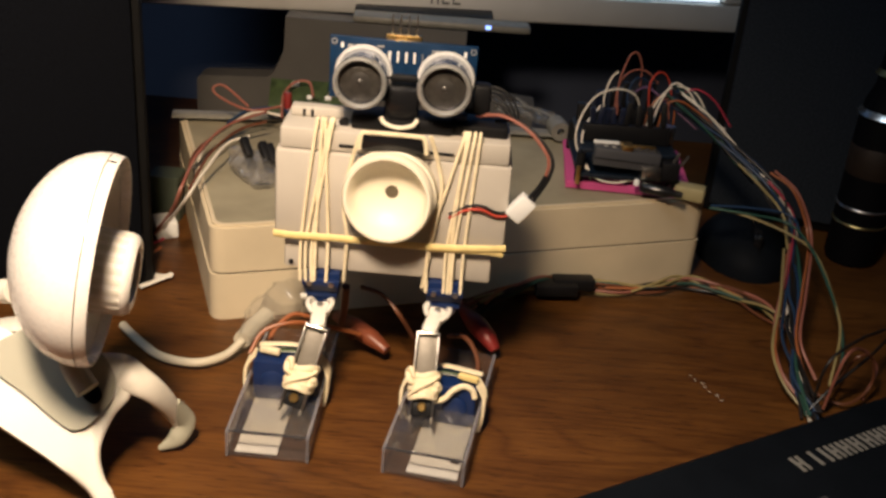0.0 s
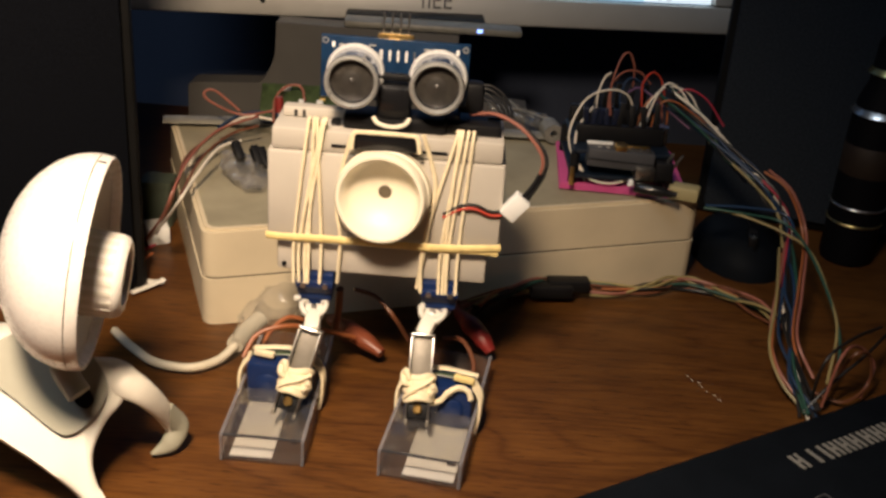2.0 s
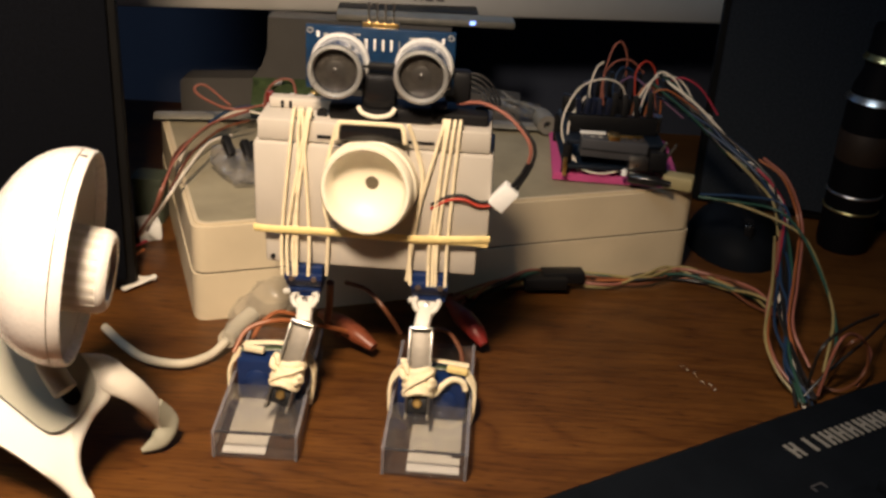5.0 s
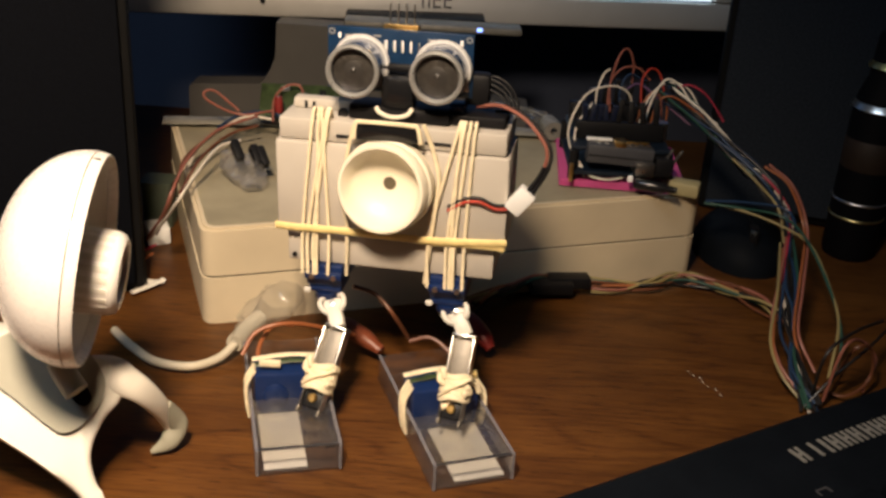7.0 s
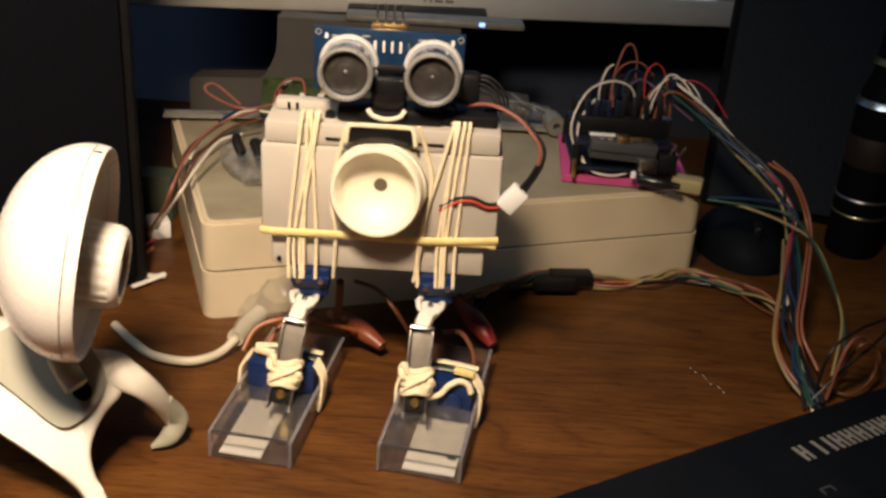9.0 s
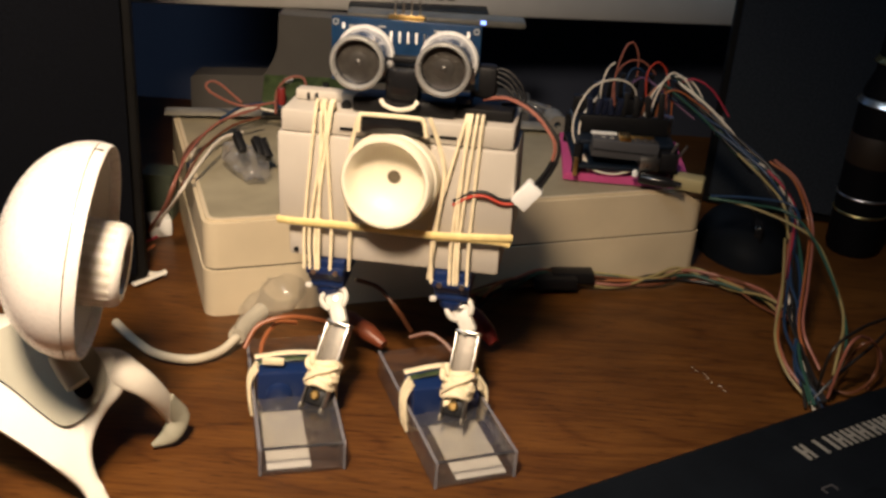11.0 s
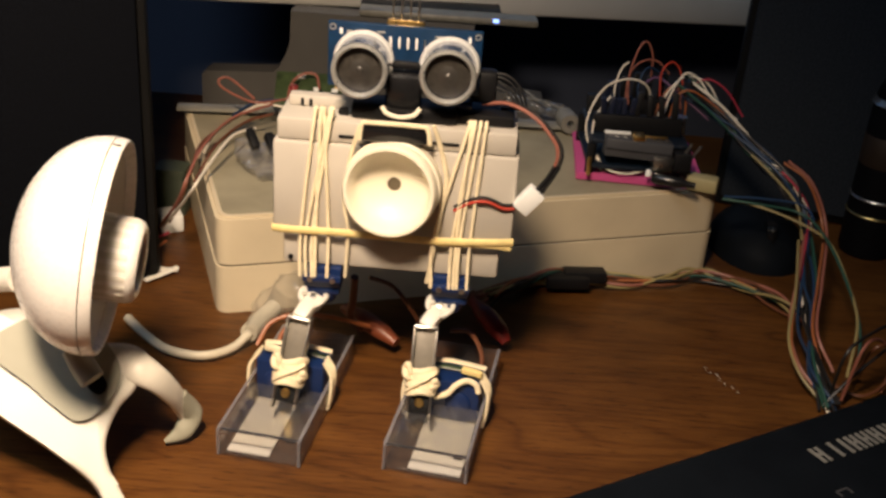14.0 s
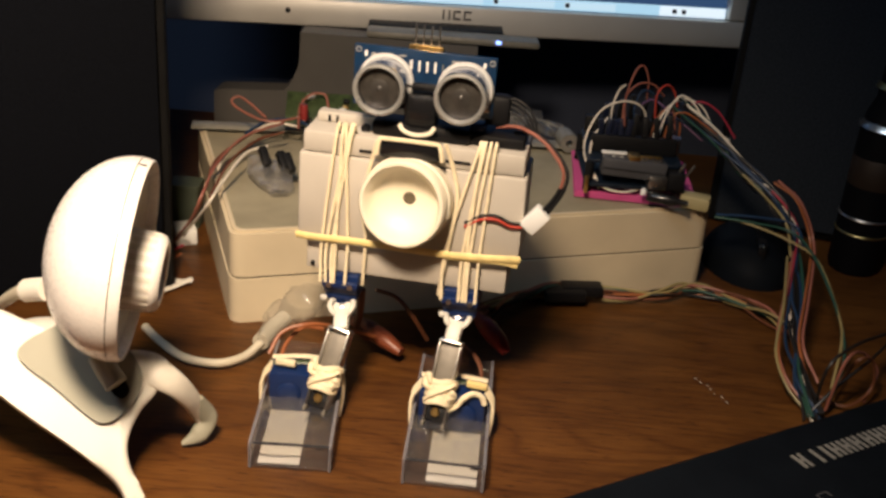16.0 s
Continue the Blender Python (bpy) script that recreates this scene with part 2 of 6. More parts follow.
def prism(outline, z0, z1, bevel=0.0, seg=2, m=None, bm=None):
    own = bmesh.new()
    low = [own.verts.new((x, y, z0)) for x, y in outline]
    face = own.faces.new(low)
    got = bmesh.ops.extrude_face_region(own, geom=[face])
    for v in got["geom"]:
        if isinstance(v, bmesh.types.BMVert):
            v.co.z = z1
    if bevel:
        edges = [e for e in own.edges if abs(e.verts[0].co.z - e.verts[1].co.z) < 1e-7 and max(e.verts[0].co.z, z1) == z1 and e.verts[0].co.z == max(z0, z1)]
        bmesh.ops.bevel(own, geom=edges, offset=bevel, segments=seg, affect="EDGES", profile=0.5)
    if m is not None:
        own.transform(m)
    return join(bm, own)


def rounded(x0, y0, x1, y1, r, n=6):
    pts = []
    for cx, cy, a in ((x1 - r, y1 - r, 0), (x0 + r, y1 - r, 90), (x0 + r, y0 + r, 180), (x1 - r, y0 + r, 270)):
        for i in range(n + 1):
            t = radians(a + 90 * i / n)
            pts.append((cx + r * math.cos(t), cy + r * math.sin(t)))
    return pts


def rounded_poly(corners, inset, r, n=6):
    """The outline of a convex polygon, drawn in by inset, with rounded corners."""
    p = [Vector(c) for c in corners]
    k = len(p)
    lines = []
    for a, b in zip(p, p[1:] + p[:1]):
        d = (b - a).normalized()
        lines.append((a + Vector((-d.y, d.x)) * inset, d))
    inner = []
    for (a, d), (b, e) in zip(lines[-1:] + lines[:-1], lines):
        t = ((b.x - a.x) * e.y - (b.y - a.y) * e.x) / (d.x * e.y - d.y * e.x)
        inner.append(a + d * t)
    out = []
    for i in range(k):
        q, a, b = inner[i], inner[i - 1], inner[(i + 1) % k]
        u, v = q + (a - q).normalized() * r, q + (b - q).normalized() * r
        for j in range(n + 1):
            t = j / n
            w = u * (1 - t) ** 2 + q * (2 * t * (1 - t)) + v * t * t
            out.append((w.x, w.y))
    return out


def frame_ring(outer, inner, z0, z1, m=None, bm=None):
    """A flat ring between two outlines of equal length, from z0 up to z1."""
    own = bmesh.new()
    loops = [[own.verts.new((x, y, z)) for x, y in line] for line, z in ((outer, z0), (outer, z1), (inner, z1), (inner, z0))]
    n = len(outer)
    for a, b in zip(loops, loops[1:] + loops[:1]):
        for i in range(n):
            own.faces.new((a[i], a[(i + 1) % n], b[(i + 1) % n], b[i]))
    if m is not None:
        own.transform(m)
    return join(bm, own)


def smooth_path(points, steps=8):
    p = [Vector(q) for q in points]
    p = [p[0] * 2 - p[1]] + p + [p[-1] * 2 - p[-2]]
    out = []
    for a, b, c, d in zip(p, p[1:], p[2:], p[3:]):
        for i in range(steps):
            t = i / steps
            out.append(0.5 * (2 * b + (c - a) * t + (2 * a - 5 * b + 4 * c - d) * t * t + (3 * b - a - 3 * c + d) * t ** 3))
    out.append(p[-2])
    return out


def tube(points, r, r2=None, n=8, steps=8, bm=None, up=(0, 0, 1), taper=None):
    """A round or flattened rod along a smooth path. r2: half its height; taper: widths along it."""
    own = bmesh.new()
    path = smooth_path(points, steps) if steps else [Vector(q) for q in points]
    rings = []
    last = Vector(up)
    for k, p in enumerate(path):
        d = (path[min(k + 1, len(path) - 1)] - path[max(k - 1, 0)]).normalized()
        side = d.cross(last)
        if side.length < 1e-4:
            side = d.cross(Vector((0.3, 1, 0.2)))
        side.normalize()
        top = side.cross(d).normalized()
        last = top if r2 is None else Vector(up)
        f = 1.0
        if taper:
            u = k / (len(path) - 1) * (len(taper) - 1)
            i = min(int(u), len(taper) - 2)
            f = taper[i] + (taper[i + 1] - taper[i]) * (u - i)
        rings.append([own.verts.new(p + side * (r * f * math.cos(2 * math.pi * i / n)) + top * ((r2 or r) * f * math.sin(2 * math.pi * i / n))) for i in range(n)])
    for a, b in zip(rings, rings[1:]):
        for i in range(n):
            own.faces.new((a[i], a[(i + 1) % n], b[(i + 1) % n], b[i]))
    own.faces.new(rings[0])
    own.faces.new(rings[-1])
    return join(bm, own)


def closed(points, steps=5):
    n, out = len(points), []
    for i in range(n):
        a, b, c, d = (Vector(points[(i + k) % n]) for k in (-1, 0, 1, 2))
        for j in range(steps):
            t = j / steps
            p = 0.5 * (2 * b + (c - a) * t + (2 * a - 5 * b + 4 * c - d) * t * t + (3 * b - a - 3 * c + d) * t ** 3)
            out.append((p.x, p.y))
    return out


def sway(points, amount, seed):
    """The same path, pushed a little aside, for the strands of a bundle."""
    rnd = random.Random(seed)
    return [tuple(c + rnd.uniform(-amount, amount) for c in p) for p in points]


# ---- the setting ----
def setting():
    thing("floor", box((-2.2, -2.4, -0.78), (2.2, 0.5, -0.74)), material("dark_carpet", (0.10, 0.08, 0.07), 0.95, scale=20, bump=0.4), "dark carpeted floor under the desk", "floor", kind="structure")
    for name, lo, hi in (("wall_north", (-2.2, 0.44, -0.74), (2.2, 0.50, 1.96)), ("wall_south", (-2.2, -2.46, -0.74), (2.2, -2.4, 1.96)), ("wall_west", (-2.26, -2.4, -0.74), (-2.2, 0.5, 1.96)), ("wall_east", (2.2, -2.4, -0.74), (2.26, 0.5, 1.96))):
        thing(name, box(lo, hi), WALL, "dark bluish painted wall in an unlit room", "wall", kind="structure")
    thing("ceiling", box((-2.2, -2.4, 1.96), (2.2, 0.5, 2.0)), WALL, "dark painted ceiling", "ceiling", kind="structure")
    desk = holder("desk", (0, 0, 0), "brown oak-veneer desk with visible grain and scratches", "desk")
    part("desktop", box((-0.75, -0.42, -0.028), (0.75, 0.305, 0.0), 0.003), WOOD, desk)
    for x in (-0.72, 0.68):
        part("side_panel", box((x, -0.38, -0.74), (x + 0.03, 0.295, -0.029), 0.002), WOOD, desk)
    scratch = None
    rnd = random.Random(4)
    a, b = Vector((0.09794, 0.03045, 0.00005)), Vector((0.10764, 0.01268, 0.00005))
    for i in range(7):
        p = a.lerp(b, i / 7) + Vector((rnd.uniform(-1, 1), rnd.uniform(-1, 1), 0)) * 0.0006
        q = p + (b - a) * rnd.uniform(0.04, 0.09)
        scratch = tube([p, p.lerp(q, 0.5), q], 0.00012, 0.00006, n=5, steps=2, bm=scratch)
    part("scratch", scratch, CARD, desk, "pale dashed scratch")


# ---- back of the desk ----
def monitor():
    ob = holder("monitor", (0, 0, 0), "silver flat-panel monitor, switched on, on a grey stand", "monitor")
    m = pose(-0.0135, 0.305, 0.062, -6, 0, 8.4)
    part("back_shell", box((-0.183, 0.012, 0.0), (0.183, 0.05, 0.30), 0.006), STANDGREY, ob, m=m)
    part("bezel_bottom", box((-0.185, -0.003, 0.0), (0.185, 0.013, 0.0165), 0.0025), SILVER, ob, m=m)
    part("bezel_top", box((-0.185, -0.003, 0.288), (0.185, 0.013, 0.305), 0.0025), SILVER, ob, m=m)
    for x0, x1 in ((-0.185, -0.171), (0.171, 0.185)):
        part("bezel_side", box((x0, -0.003, 0.0168), (x1, 0.013, 0.2877), 0.002), SILVER, ob, m=m)
    part("screen", box((-0.1705, 0.003, 0.017), (0.1705, 0.011, 0.2875)), SCREEN, ob, "bright bluish-white desktop", m=m)
    bar = part("taskbar", box((-0.1704, 0.0022, 0.0172), (0.1704, 0.0028, 0.0235)), TASKBAR, ob, m=m)
    for x0, x1 in ((-0.160, -0.120), (-0.118, -0.060), (-0.02, 0.018), (0.024, 0.062), (0.068, 0.10)):
        part("taskbar_button", box((x0, 0.0016, 0.0180), (x1, 0.0021, 0.0224)), BUTTON, bar)
    part("tray", box((0.128, 0.0016, 0.0174), (0.170, 0.0021, 0.0233)), TRAY, bar)
    for x in (0.0245, 0.0685, 0.136, 0.142):
        part("icon", box((x, 0.0010, 0.0190), (x + 0.0026, 0.0015, 0.0216)), BLACK, bar)
    part("power_button", lathe([(0, 0.0), (0.0016, 0.0), (0.0016, 0.0006), (0, 0.0006)], 16, pose(-0.098, -0.0031, 0.009, 90)), BLACK, ob, m=m)
    for i in range(3):
        bm = None
        x = -0.0065 + i * 0.0064
        if i == 0:
            bm = box((x, -0.0034, 0.0084), (x + 0.001, -0.0031, 0.0139))
            bm = box((x + 0.0036, -0.0034, 0.0084), (x + 0.0046, -0.0031, 0.0139), bm=bm)
        else:
            bm = box((x, -0.0034, 0.0084), (x + 0.001, -0.0031, 0.0139))
            bm = box((x + 0.0012, -0.0034, 0.0127), (x + 0.0046, -0.0031, 0.0139), bm=bm)
            bm = box((x + 0.0012, -0.0034, 0.0084), (x + 0.0046, -0.0031, 0.0096), bm=bm)
        part("badge_mark", bm, TERMINAL, ob, m=m)
    out = [(-0.150, 0.0), (0.045, 0.0), (0.045, 0.0245), (0.009, 0.028), (0.005, 0.034), (0.003, 0.044), (0.003, 0.0636), (-0.0992, 0.0636), (-0.0997, 0.048), (-0.1003, 0.0435), (-0.1025, 0.0375), (-0.1055, 0.0318), (-0.109, 0.0278), (-0.147, 0.0255), (-0.150, 0.0235)]
    part("stand", prism([(x, -z) for x, z in out], 0.27, 0.286, m=pose(0, 0, 0, 90, 0, 0) @ Matrix.Diagonal((1, -1, -1, 1))), STANDGREY, ob, "grey stand with flared sides")
    return ob


def external_drive():
    ob = holder("external_drive", (0, 0, 0), "slim silver drive with a blue light, lying on the monitor stand", "drive")
    m = pose(-0.012, 0.283, 0.0640, 0, 0, 3)
    part("case", box((-0.050, -0.012, 0.0), (0.050, 0.004, 0.0040), 0.0015), DULL, ob, m=m)
    part("cover", box((-0.050, 0.0042, 0.0), (0.030, 0.03, 0.0045), 0.001), BLACK, ob, m=m)
    part("indicator", box((0.0245, -0.0124, 0.0016), (0.0275, -0.0121, 0.0036)), LED, ob, "glowing blue light", m=m)
    return ob


def speaker(at, size, label, cloth, turn=0.0):
    ob = holder("speaker", at, label, "speaker")
    ob.rotation_euler = (0, 0, radians(turn))
    w, d, h = size
    part("cabinet", box((0, 0.004, 0), (w, d, h), 0.004), CABINET, ob)
    part("grille", box((0.004, 0.0, 0.006), (w - 0.004, 0.0038, h - 0.006), 0.0016), cloth, ob)
    return ob


def case_box():
    ob = holder("equipment_case", (0, 0, 0), "beige plastic electronics case with a seam round it", "plastic case")
    plan = [(-0.0866, 0.0394), (0.1142, 0.1125), (0.0896, 0.1815), (-0.1332, 0.1675)]
    part("lower_shell", prism(rounded_poly(plan, 0.0, 0.0062), 0.0, 0.0192), BEIGE, ob)
    part("seam", prism(rounded_poly(plan, 0.0010, 0.0054), 0.0193, 0.0200), BLACK, ob, "dark seam")
    part("upper_shell", prism(rounded_poly(plan, 0.0004, 0.0062), 0.0201, 0.0385, 0.0018, 3), BEIGE, ob)
    lid = part("lid_panel", prism(rounded_poly(plan, 0.0036, 0.0048), 0.0386, 0.0390), DUSTY, ob, "dusty brownish lid panel")
    part("lid_rim", frame_ring(rounded_poly(plan, 0.0018, 0.0056), rounded_poly(plan, 0.0034, 0.0046), 0.0386, 0.0396), BEIGE, lid, "pale raised rim")
    part("screw_boss", lathe([(0, 0), (0.0012, 0), (0.0012, 0.0004), (0.0008, 0.0005), (0, 0.0005)], 14, pose(-0.0485, 0.0531, 0.0235, 90, 0, 20)), DUSTY, ob)
    return ob


def back_rail():
    ob = holder("plastic_strip", (0, 0, 0), "pale plastic strip with a rolled end lying on the case", "plastic strip")
    a, b = Vector((-0.132, 0.156, 0.0414)), Vector((0.0476, 0.1747, 0.0414))
    part("strip", tube([a, a.lerp(b, 0.5) + Vector((0, 0.004, 0.0004)), b], 0.0052, 0.0014, n=14, steps=6), DULL, ob)
    part("rolled_end", lathe([(0.0018, -0.006), (0.0046, -0.006), (0.0049, 0), (0.0046, 0.006), (0.0018, 0.006), (0.0018, -0.006)], 24, pose(0.0506, 0.1727, 0.0450, 90, 0, 10)), DULL, ob, "pale rolled end")
    return ob


def breadboard():
    ob = holder("circuit_board", (0, 0, 0), "small green circuit board with components in clear wrap", "circuit board")
    m = pose(-0.0665, 0.1617, 0.0500, 40, 0, 4)
    part("board", box((-0.021, -0.008, 0.0), (0.021, 0.012, 0.0016), 0.0003), PCB_G, ob, m=m)
    rnd = random.Random(8)
    for i in range(16):
        x, y = rnd.uniform(-0.019, 0.016), rnd.uniform(-0.006, 0.008)
        part("component", box((x, y, 0.0017), (x + 0.003, y + 0.002, 0.0035), 0.0003), rnd.choice((GOLD, SILK, BLACK, PCB_G)), ob, m=m)
    part("capacitor", lathe([(0, 0), (0.0019, 0), (0.0019, 0.0065), (0.0015, 0.0074), (0, 0.0074)], 16, pose(*(-0.07716, 0.152, 0.05045))), CLIPRED, ob, "red component")
    return ob


def controller():
    pad = holder("note_pad", (0, 0, 0), "pink sticky-note pad lying on the beige case", "note pad")
    m = pose(0.0788, 0.1362, 0.0398, 0, 0, -3)
    rnd = random.Random(5)
    for i in range(5):
        part("sheet", box((-0.027, -0.027, i * 0.0006), (0.027, 0.027, i * 0.0006 + 0.00045)), PINK, pad, m=m @ pose(0, 0, 0, 0, 0, rnd.uniform(-1.5, 1.5)))
    ob = holder("controller_board", (0, 0, 0), "stacked microcontroller boards with header sockets full of jumper wires", "circuit board")
    m = pose(0.0750, 0.1325, 0.0430, 0, 0, 1)
    part("lower_board", box((-0.021, -0.024, 0.003), (0.023, 0.024, 0.0046), 0.0003), PCB_D, ob, m=m)
    part("upper_board", box((-0.020, -0.021, 0.013), (0.021, 0.022, 0.0146), 0.0003), PCB_D, ob, m=m)
    part("usb_socket", box((0.006, -0.027, 0.0047), (0.014, -0.012, 0.0105), 0.0004), STEEL, ob, "steel socket", m=m)
    part("power_socket", box((0.0145, -0.026, 0.0047), (0.022, -0.014, 0.0125), 0.0005), BLACK, ob, m=m)
    strip = part("screw_terminal", box((-0.0155, -0.0255, 0.0085), (0.0128, -0.0190, 0.0165), 0.0008, m=pose(0, 0, 0, 0, 3)), TERMINAL, ob, "slate-grey terminal strip", m=m)
    for k in range(8):
        part("terminal_screw", lathe([(0, 0), (0.0010, 0), (0.0010, 0.0004), (0, 0.0004)], 12, pose(-0.0135 + k * 0.0035, -0.0222, 0.0167, 0, 3)), STEEL, strip)
    part("terminal_groove", box((-0.0153, -0.0258, 0.0118), (0.0126, -0.0256, 0.0122), m=pose(0, 0, 0, 0, 3)), BLACK, strip)
    part("chip", box((-0.0036, -0.0256, 0.0166), (0.0012, -0.0196, 0.0190), 0.0005), GOLD, ob, "gold-coloured component", m=m)
    part("contact_strip", box((-0.0150, -0.0200, 0.0172), (-0.0040, -0.0186, 0.0184), 0.0002), SILK, ob, "pale contact strip", m=m)
    part("contact_strip", box((0.0016, -0.0200, 0.0162), (0.0118, -0.0186, 0.0174), 0.0002), GOLD, ob, "gold contact strip", m=m)
    part("corner_post", box((-0.0215, -0.0265, 0.0005), (-0.0198, -0.0250, 0.0085), 0.0002), GOLD, ob, m=m)
    for x, lean in ((0.0158, 24), (0.0188, 30)):
        part("edge_clip", box((-0.0005, -0.0006, 0), (0.0005, 0.0006, 0.0130), 0.0002, m=pose(x, -0.0240, 0.0050, 0, lean, 0)), STEEL, ob, m=m)
    # white stud put in for the bright glint on the connector
    part("connector_glint", lathe([(0, 0), (0.0013, 0), (0.0013, 0.0018), (0.0008, 0.0026), (0, 0.0028)], 14, pose(0.0040, -0.0290, 0.0032)), SILK, ob, "white stud standing for a glint on the connector", m=m)
    part("barrel_plug", lathe([(0, 0), (0.0020, 0), (0.0023, 0.001), (0.0023, 0.0115), (0.0017, 0.0130), (0.0012, 0.0180), (0, 0.0180)], 20, pose(0.0060, -0.0285, 0.0024, 0, 90, -20)), BLACK_G, ob, "black barrel power plug", m=m)
    for k, (x, y) in enumerate(((-0.0150, -0.0085), (-0.0122, -0.0090), (-0.0090, -0.0082), (-0.0060, -0.0088), (-0.0030, -0.0080), (-0.0105, 0.0170), (-0.0070, 0.0175))):
        part("jumper_plug", box((-0.0012, -0.0012, 0), (0.0012, 0.0012, 0.0070), 0.0003), PLUGBLUE, ob, "dark blue jumper plug", m=m @ pose(x, y, 0.0226, (7, -5, 9, -8, 4, 6, -6)[k], (-6, 8, 3, -9, 5, 7, -4)[k], 0))
    for y in (-0.011, 0.016):
        part("header_socket", box((-0.019, y, 0.0148), (0.019, y + 0.004, 0.0225), 0.0004), BLACK, ob, m=m)
    for x in (-0.0195, 0.0205):
        for y in (-0.020, 0.020):
            part("standoff", lathe([(0, 0), (0.002, 0), (0.002, 0.0128), (0, 0.0128)], 12, pose(x, y, 0.0)), BLACK, ob, m=m)
    rnd = random.Random(21)
    for i in range(5, 13):
        x, y = -0.017 + 0.0027 * i, (-0.009, 0.018)[i % 2]
        part("jumper_plug", box((-0.0012, -0.0012, 0), (0.0012, 0.0012, rnd.uniform(0.008, 0.012)), 0.0003), BLACK, ob, m=m @ pose(x, y, 0.0226, rnd.uniform(-9, 9), rnd.uniform(-9, 9), 0))
    part("capacitor", lathe([(0, 0.0147), (0.003, 0.0147), (0.003, 0.022), (0, 0.022)], 16, pose(0.019, -0.004, 0)), STEEL, ob, m=m)
    return ob


def wire(name, points, r, colour, label, group="", ends=None):
    ob = thing(name, tube(points, r), WIRE[colour], label, "wire", group=group)
    if ends:
        for p, q in ends:
            part("plug", tube([p, tuple((a + b) / 2 for a, b in zip(p, q)), q], 0.0013, n=4, steps=1), BLACK, ob, "black jumper plug")
    return ob


def jumper_wires():
    g = "jumper wires of the controller"
    loops = [
        ("white", [(0.06101, 0.118, 0.04113), (0.05343, 0.122, 0.05872), (0.0589, 0.128, 0.07391), (0.06975, 0.132, 0.07867), (0.07938, 0.135, 0.0747), (0.08311, 0.138, 0.06095)]),
        ("salmon", [(0.07267, 0.14, 0.06473), (0.07165, 0.142, 0.07714), (0.07477, 0.145, 0.08942), (0.07849, 0.147, 0.09149), (0.08157, 0.148, 0.0853), (0.08254, 0.15, 0.07566)]),
        ("white", [(0.06639, 0.14, 0.06422), (0.0662, 0.142, 0.07279), (0.06843, 0.144, 0.08019), (0.07137, 0.146, 0.08245)]),
        ("salmon", [(0.07123, 0.14, 0.06594), (0.07181, 0.143, 0.07686), (0.07636, 0.146, 0.08285), (0.08381, 0.149, 0.08313), (0.09042, 0.15, 0.07762)]),
        ("red", [(0.08643, 0.142, 0.06786), (0.08576, 0.144, 0.079), (0.08977, 0.147, 0.08365), (0.09442, 0.149, 0.08033), (0.09759, 0.148, 0.07087)]),
        ("blue", [(0.07768, 0.14, 0.06514), (0.07636, 0.143, 0.07331), (0.07999, 0.146, 0.08055), (0.08741, 0.149, 0.07635), (0.09435, 0.148, 0.06391)]),
        ("orange", [(0.08419, 0.136, 0.06039), (0.0867, 0.138, 0.07047), (0.09175, 0.14, 0.07548), (0.09749, 0.142, 0.07009), (0.09827, 0.14, 0.06019)]),
        ("salmon", [(0.08813, 0.136, 0.05938), (0.08939, 0.138, 0.06938), (0.09357, 0.14, 0.07354), (0.09677, 0.14, 0.06007)]),
        ("white", [(0.08543, 0.136, 0.06049), (0.08794, 0.138, 0.07057), (0.09228, 0.14, 0.07682), (0.0987, 0.143, 0.07904), (0.10781, 0.141, 0.07518), (0.11827, 0.138, 0.05584)]),
        ("white", [(0.08753, 0.134, 0.06134), (0.08982, 0.136, 0.07266), (0.09494, 0.138, 0.0815), (0.10137, 0.137, 0.07923), (0.10873, 0.135, 0.07062), (0.11974, 0.134, 0.064)]),
        ("crimson", [(0.09869, 0.14, 0.07604), (0.10567, 0.14, 0.0792), (0.11424, 0.139, 0.07502), (0.12279, 0.137, 0.06456)]),
        ("orange", [(0.09002, 0.134, 0.06155), (0.09208, 0.134, 0.07218), (0.09779, 0.134, 0.07523), (0.10871, 0.134, 0.06964), (0.11821, 0.132, 0.06324)]),
        ("green", [(0.09373, 0.138, 0.07365), (0.10304, 0.138, 0.0705), (0.11259, 0.136, 0.06405), (0.13018, 0.134, 0.04884)]),
        ("blue", [(0.09581, 0.14, 0.07058), (0.10494, 0.138, 0.06672), (0.11666, 0.136, 0.05828), (0.13641, 0.132, 0.0406)]),
        ("purple", [(0.07935, 0.144, 0.07456), (0.0857, 0.146, 0.07631), (0.0977, 0.142, 0.06879), (0.10834, 0.138, 0.0617)]),
        ("white", [(0.06137, 0.112, 0.04353), (0.05695, 0.116, 0.05208), (0.05659, 0.122, 0.06286), (0.06318, 0.13, 0.07107)]),
        ("white", [(0.0585, 0.116, 0.0496), (0.06211, 0.11, 0.04568), (0.07055, 0.108, 0.04458), (0.07912, 0.11, 0.04582)]),
    ]
    for colour, pts in loops:
        wire("jumper_wire", pts, 0.00044, colour, "thin %s jumper wire looping over the controller" % colour, g)
    trunk = [(0.09557, 0.138, 0.07769), (0.10916, 0.134, 0.06707), (0.12733, 0.126, 0.05427), (0.14189, 0.115, 0.04253), (0.1507, 0.10618, 0.027), (0.14402, 0.07445, 0.018), (0.13789, 0.0495, 0.013), (0.13454, 0.02236, 0.009), (0.13644, 0.00364, 0.004)]
    colours = ["blue", "green", "blue", "black", "black", "white", "green", "black", "blue", "black"]
    for k, colour in enumerate(colours):
        wire("bundled_wire", sway(trunk, 0.0032, 30 + k), 0.00062, colour, "thin %s wire in a loose hanging bundle" % colour, "hanging wire bundle")
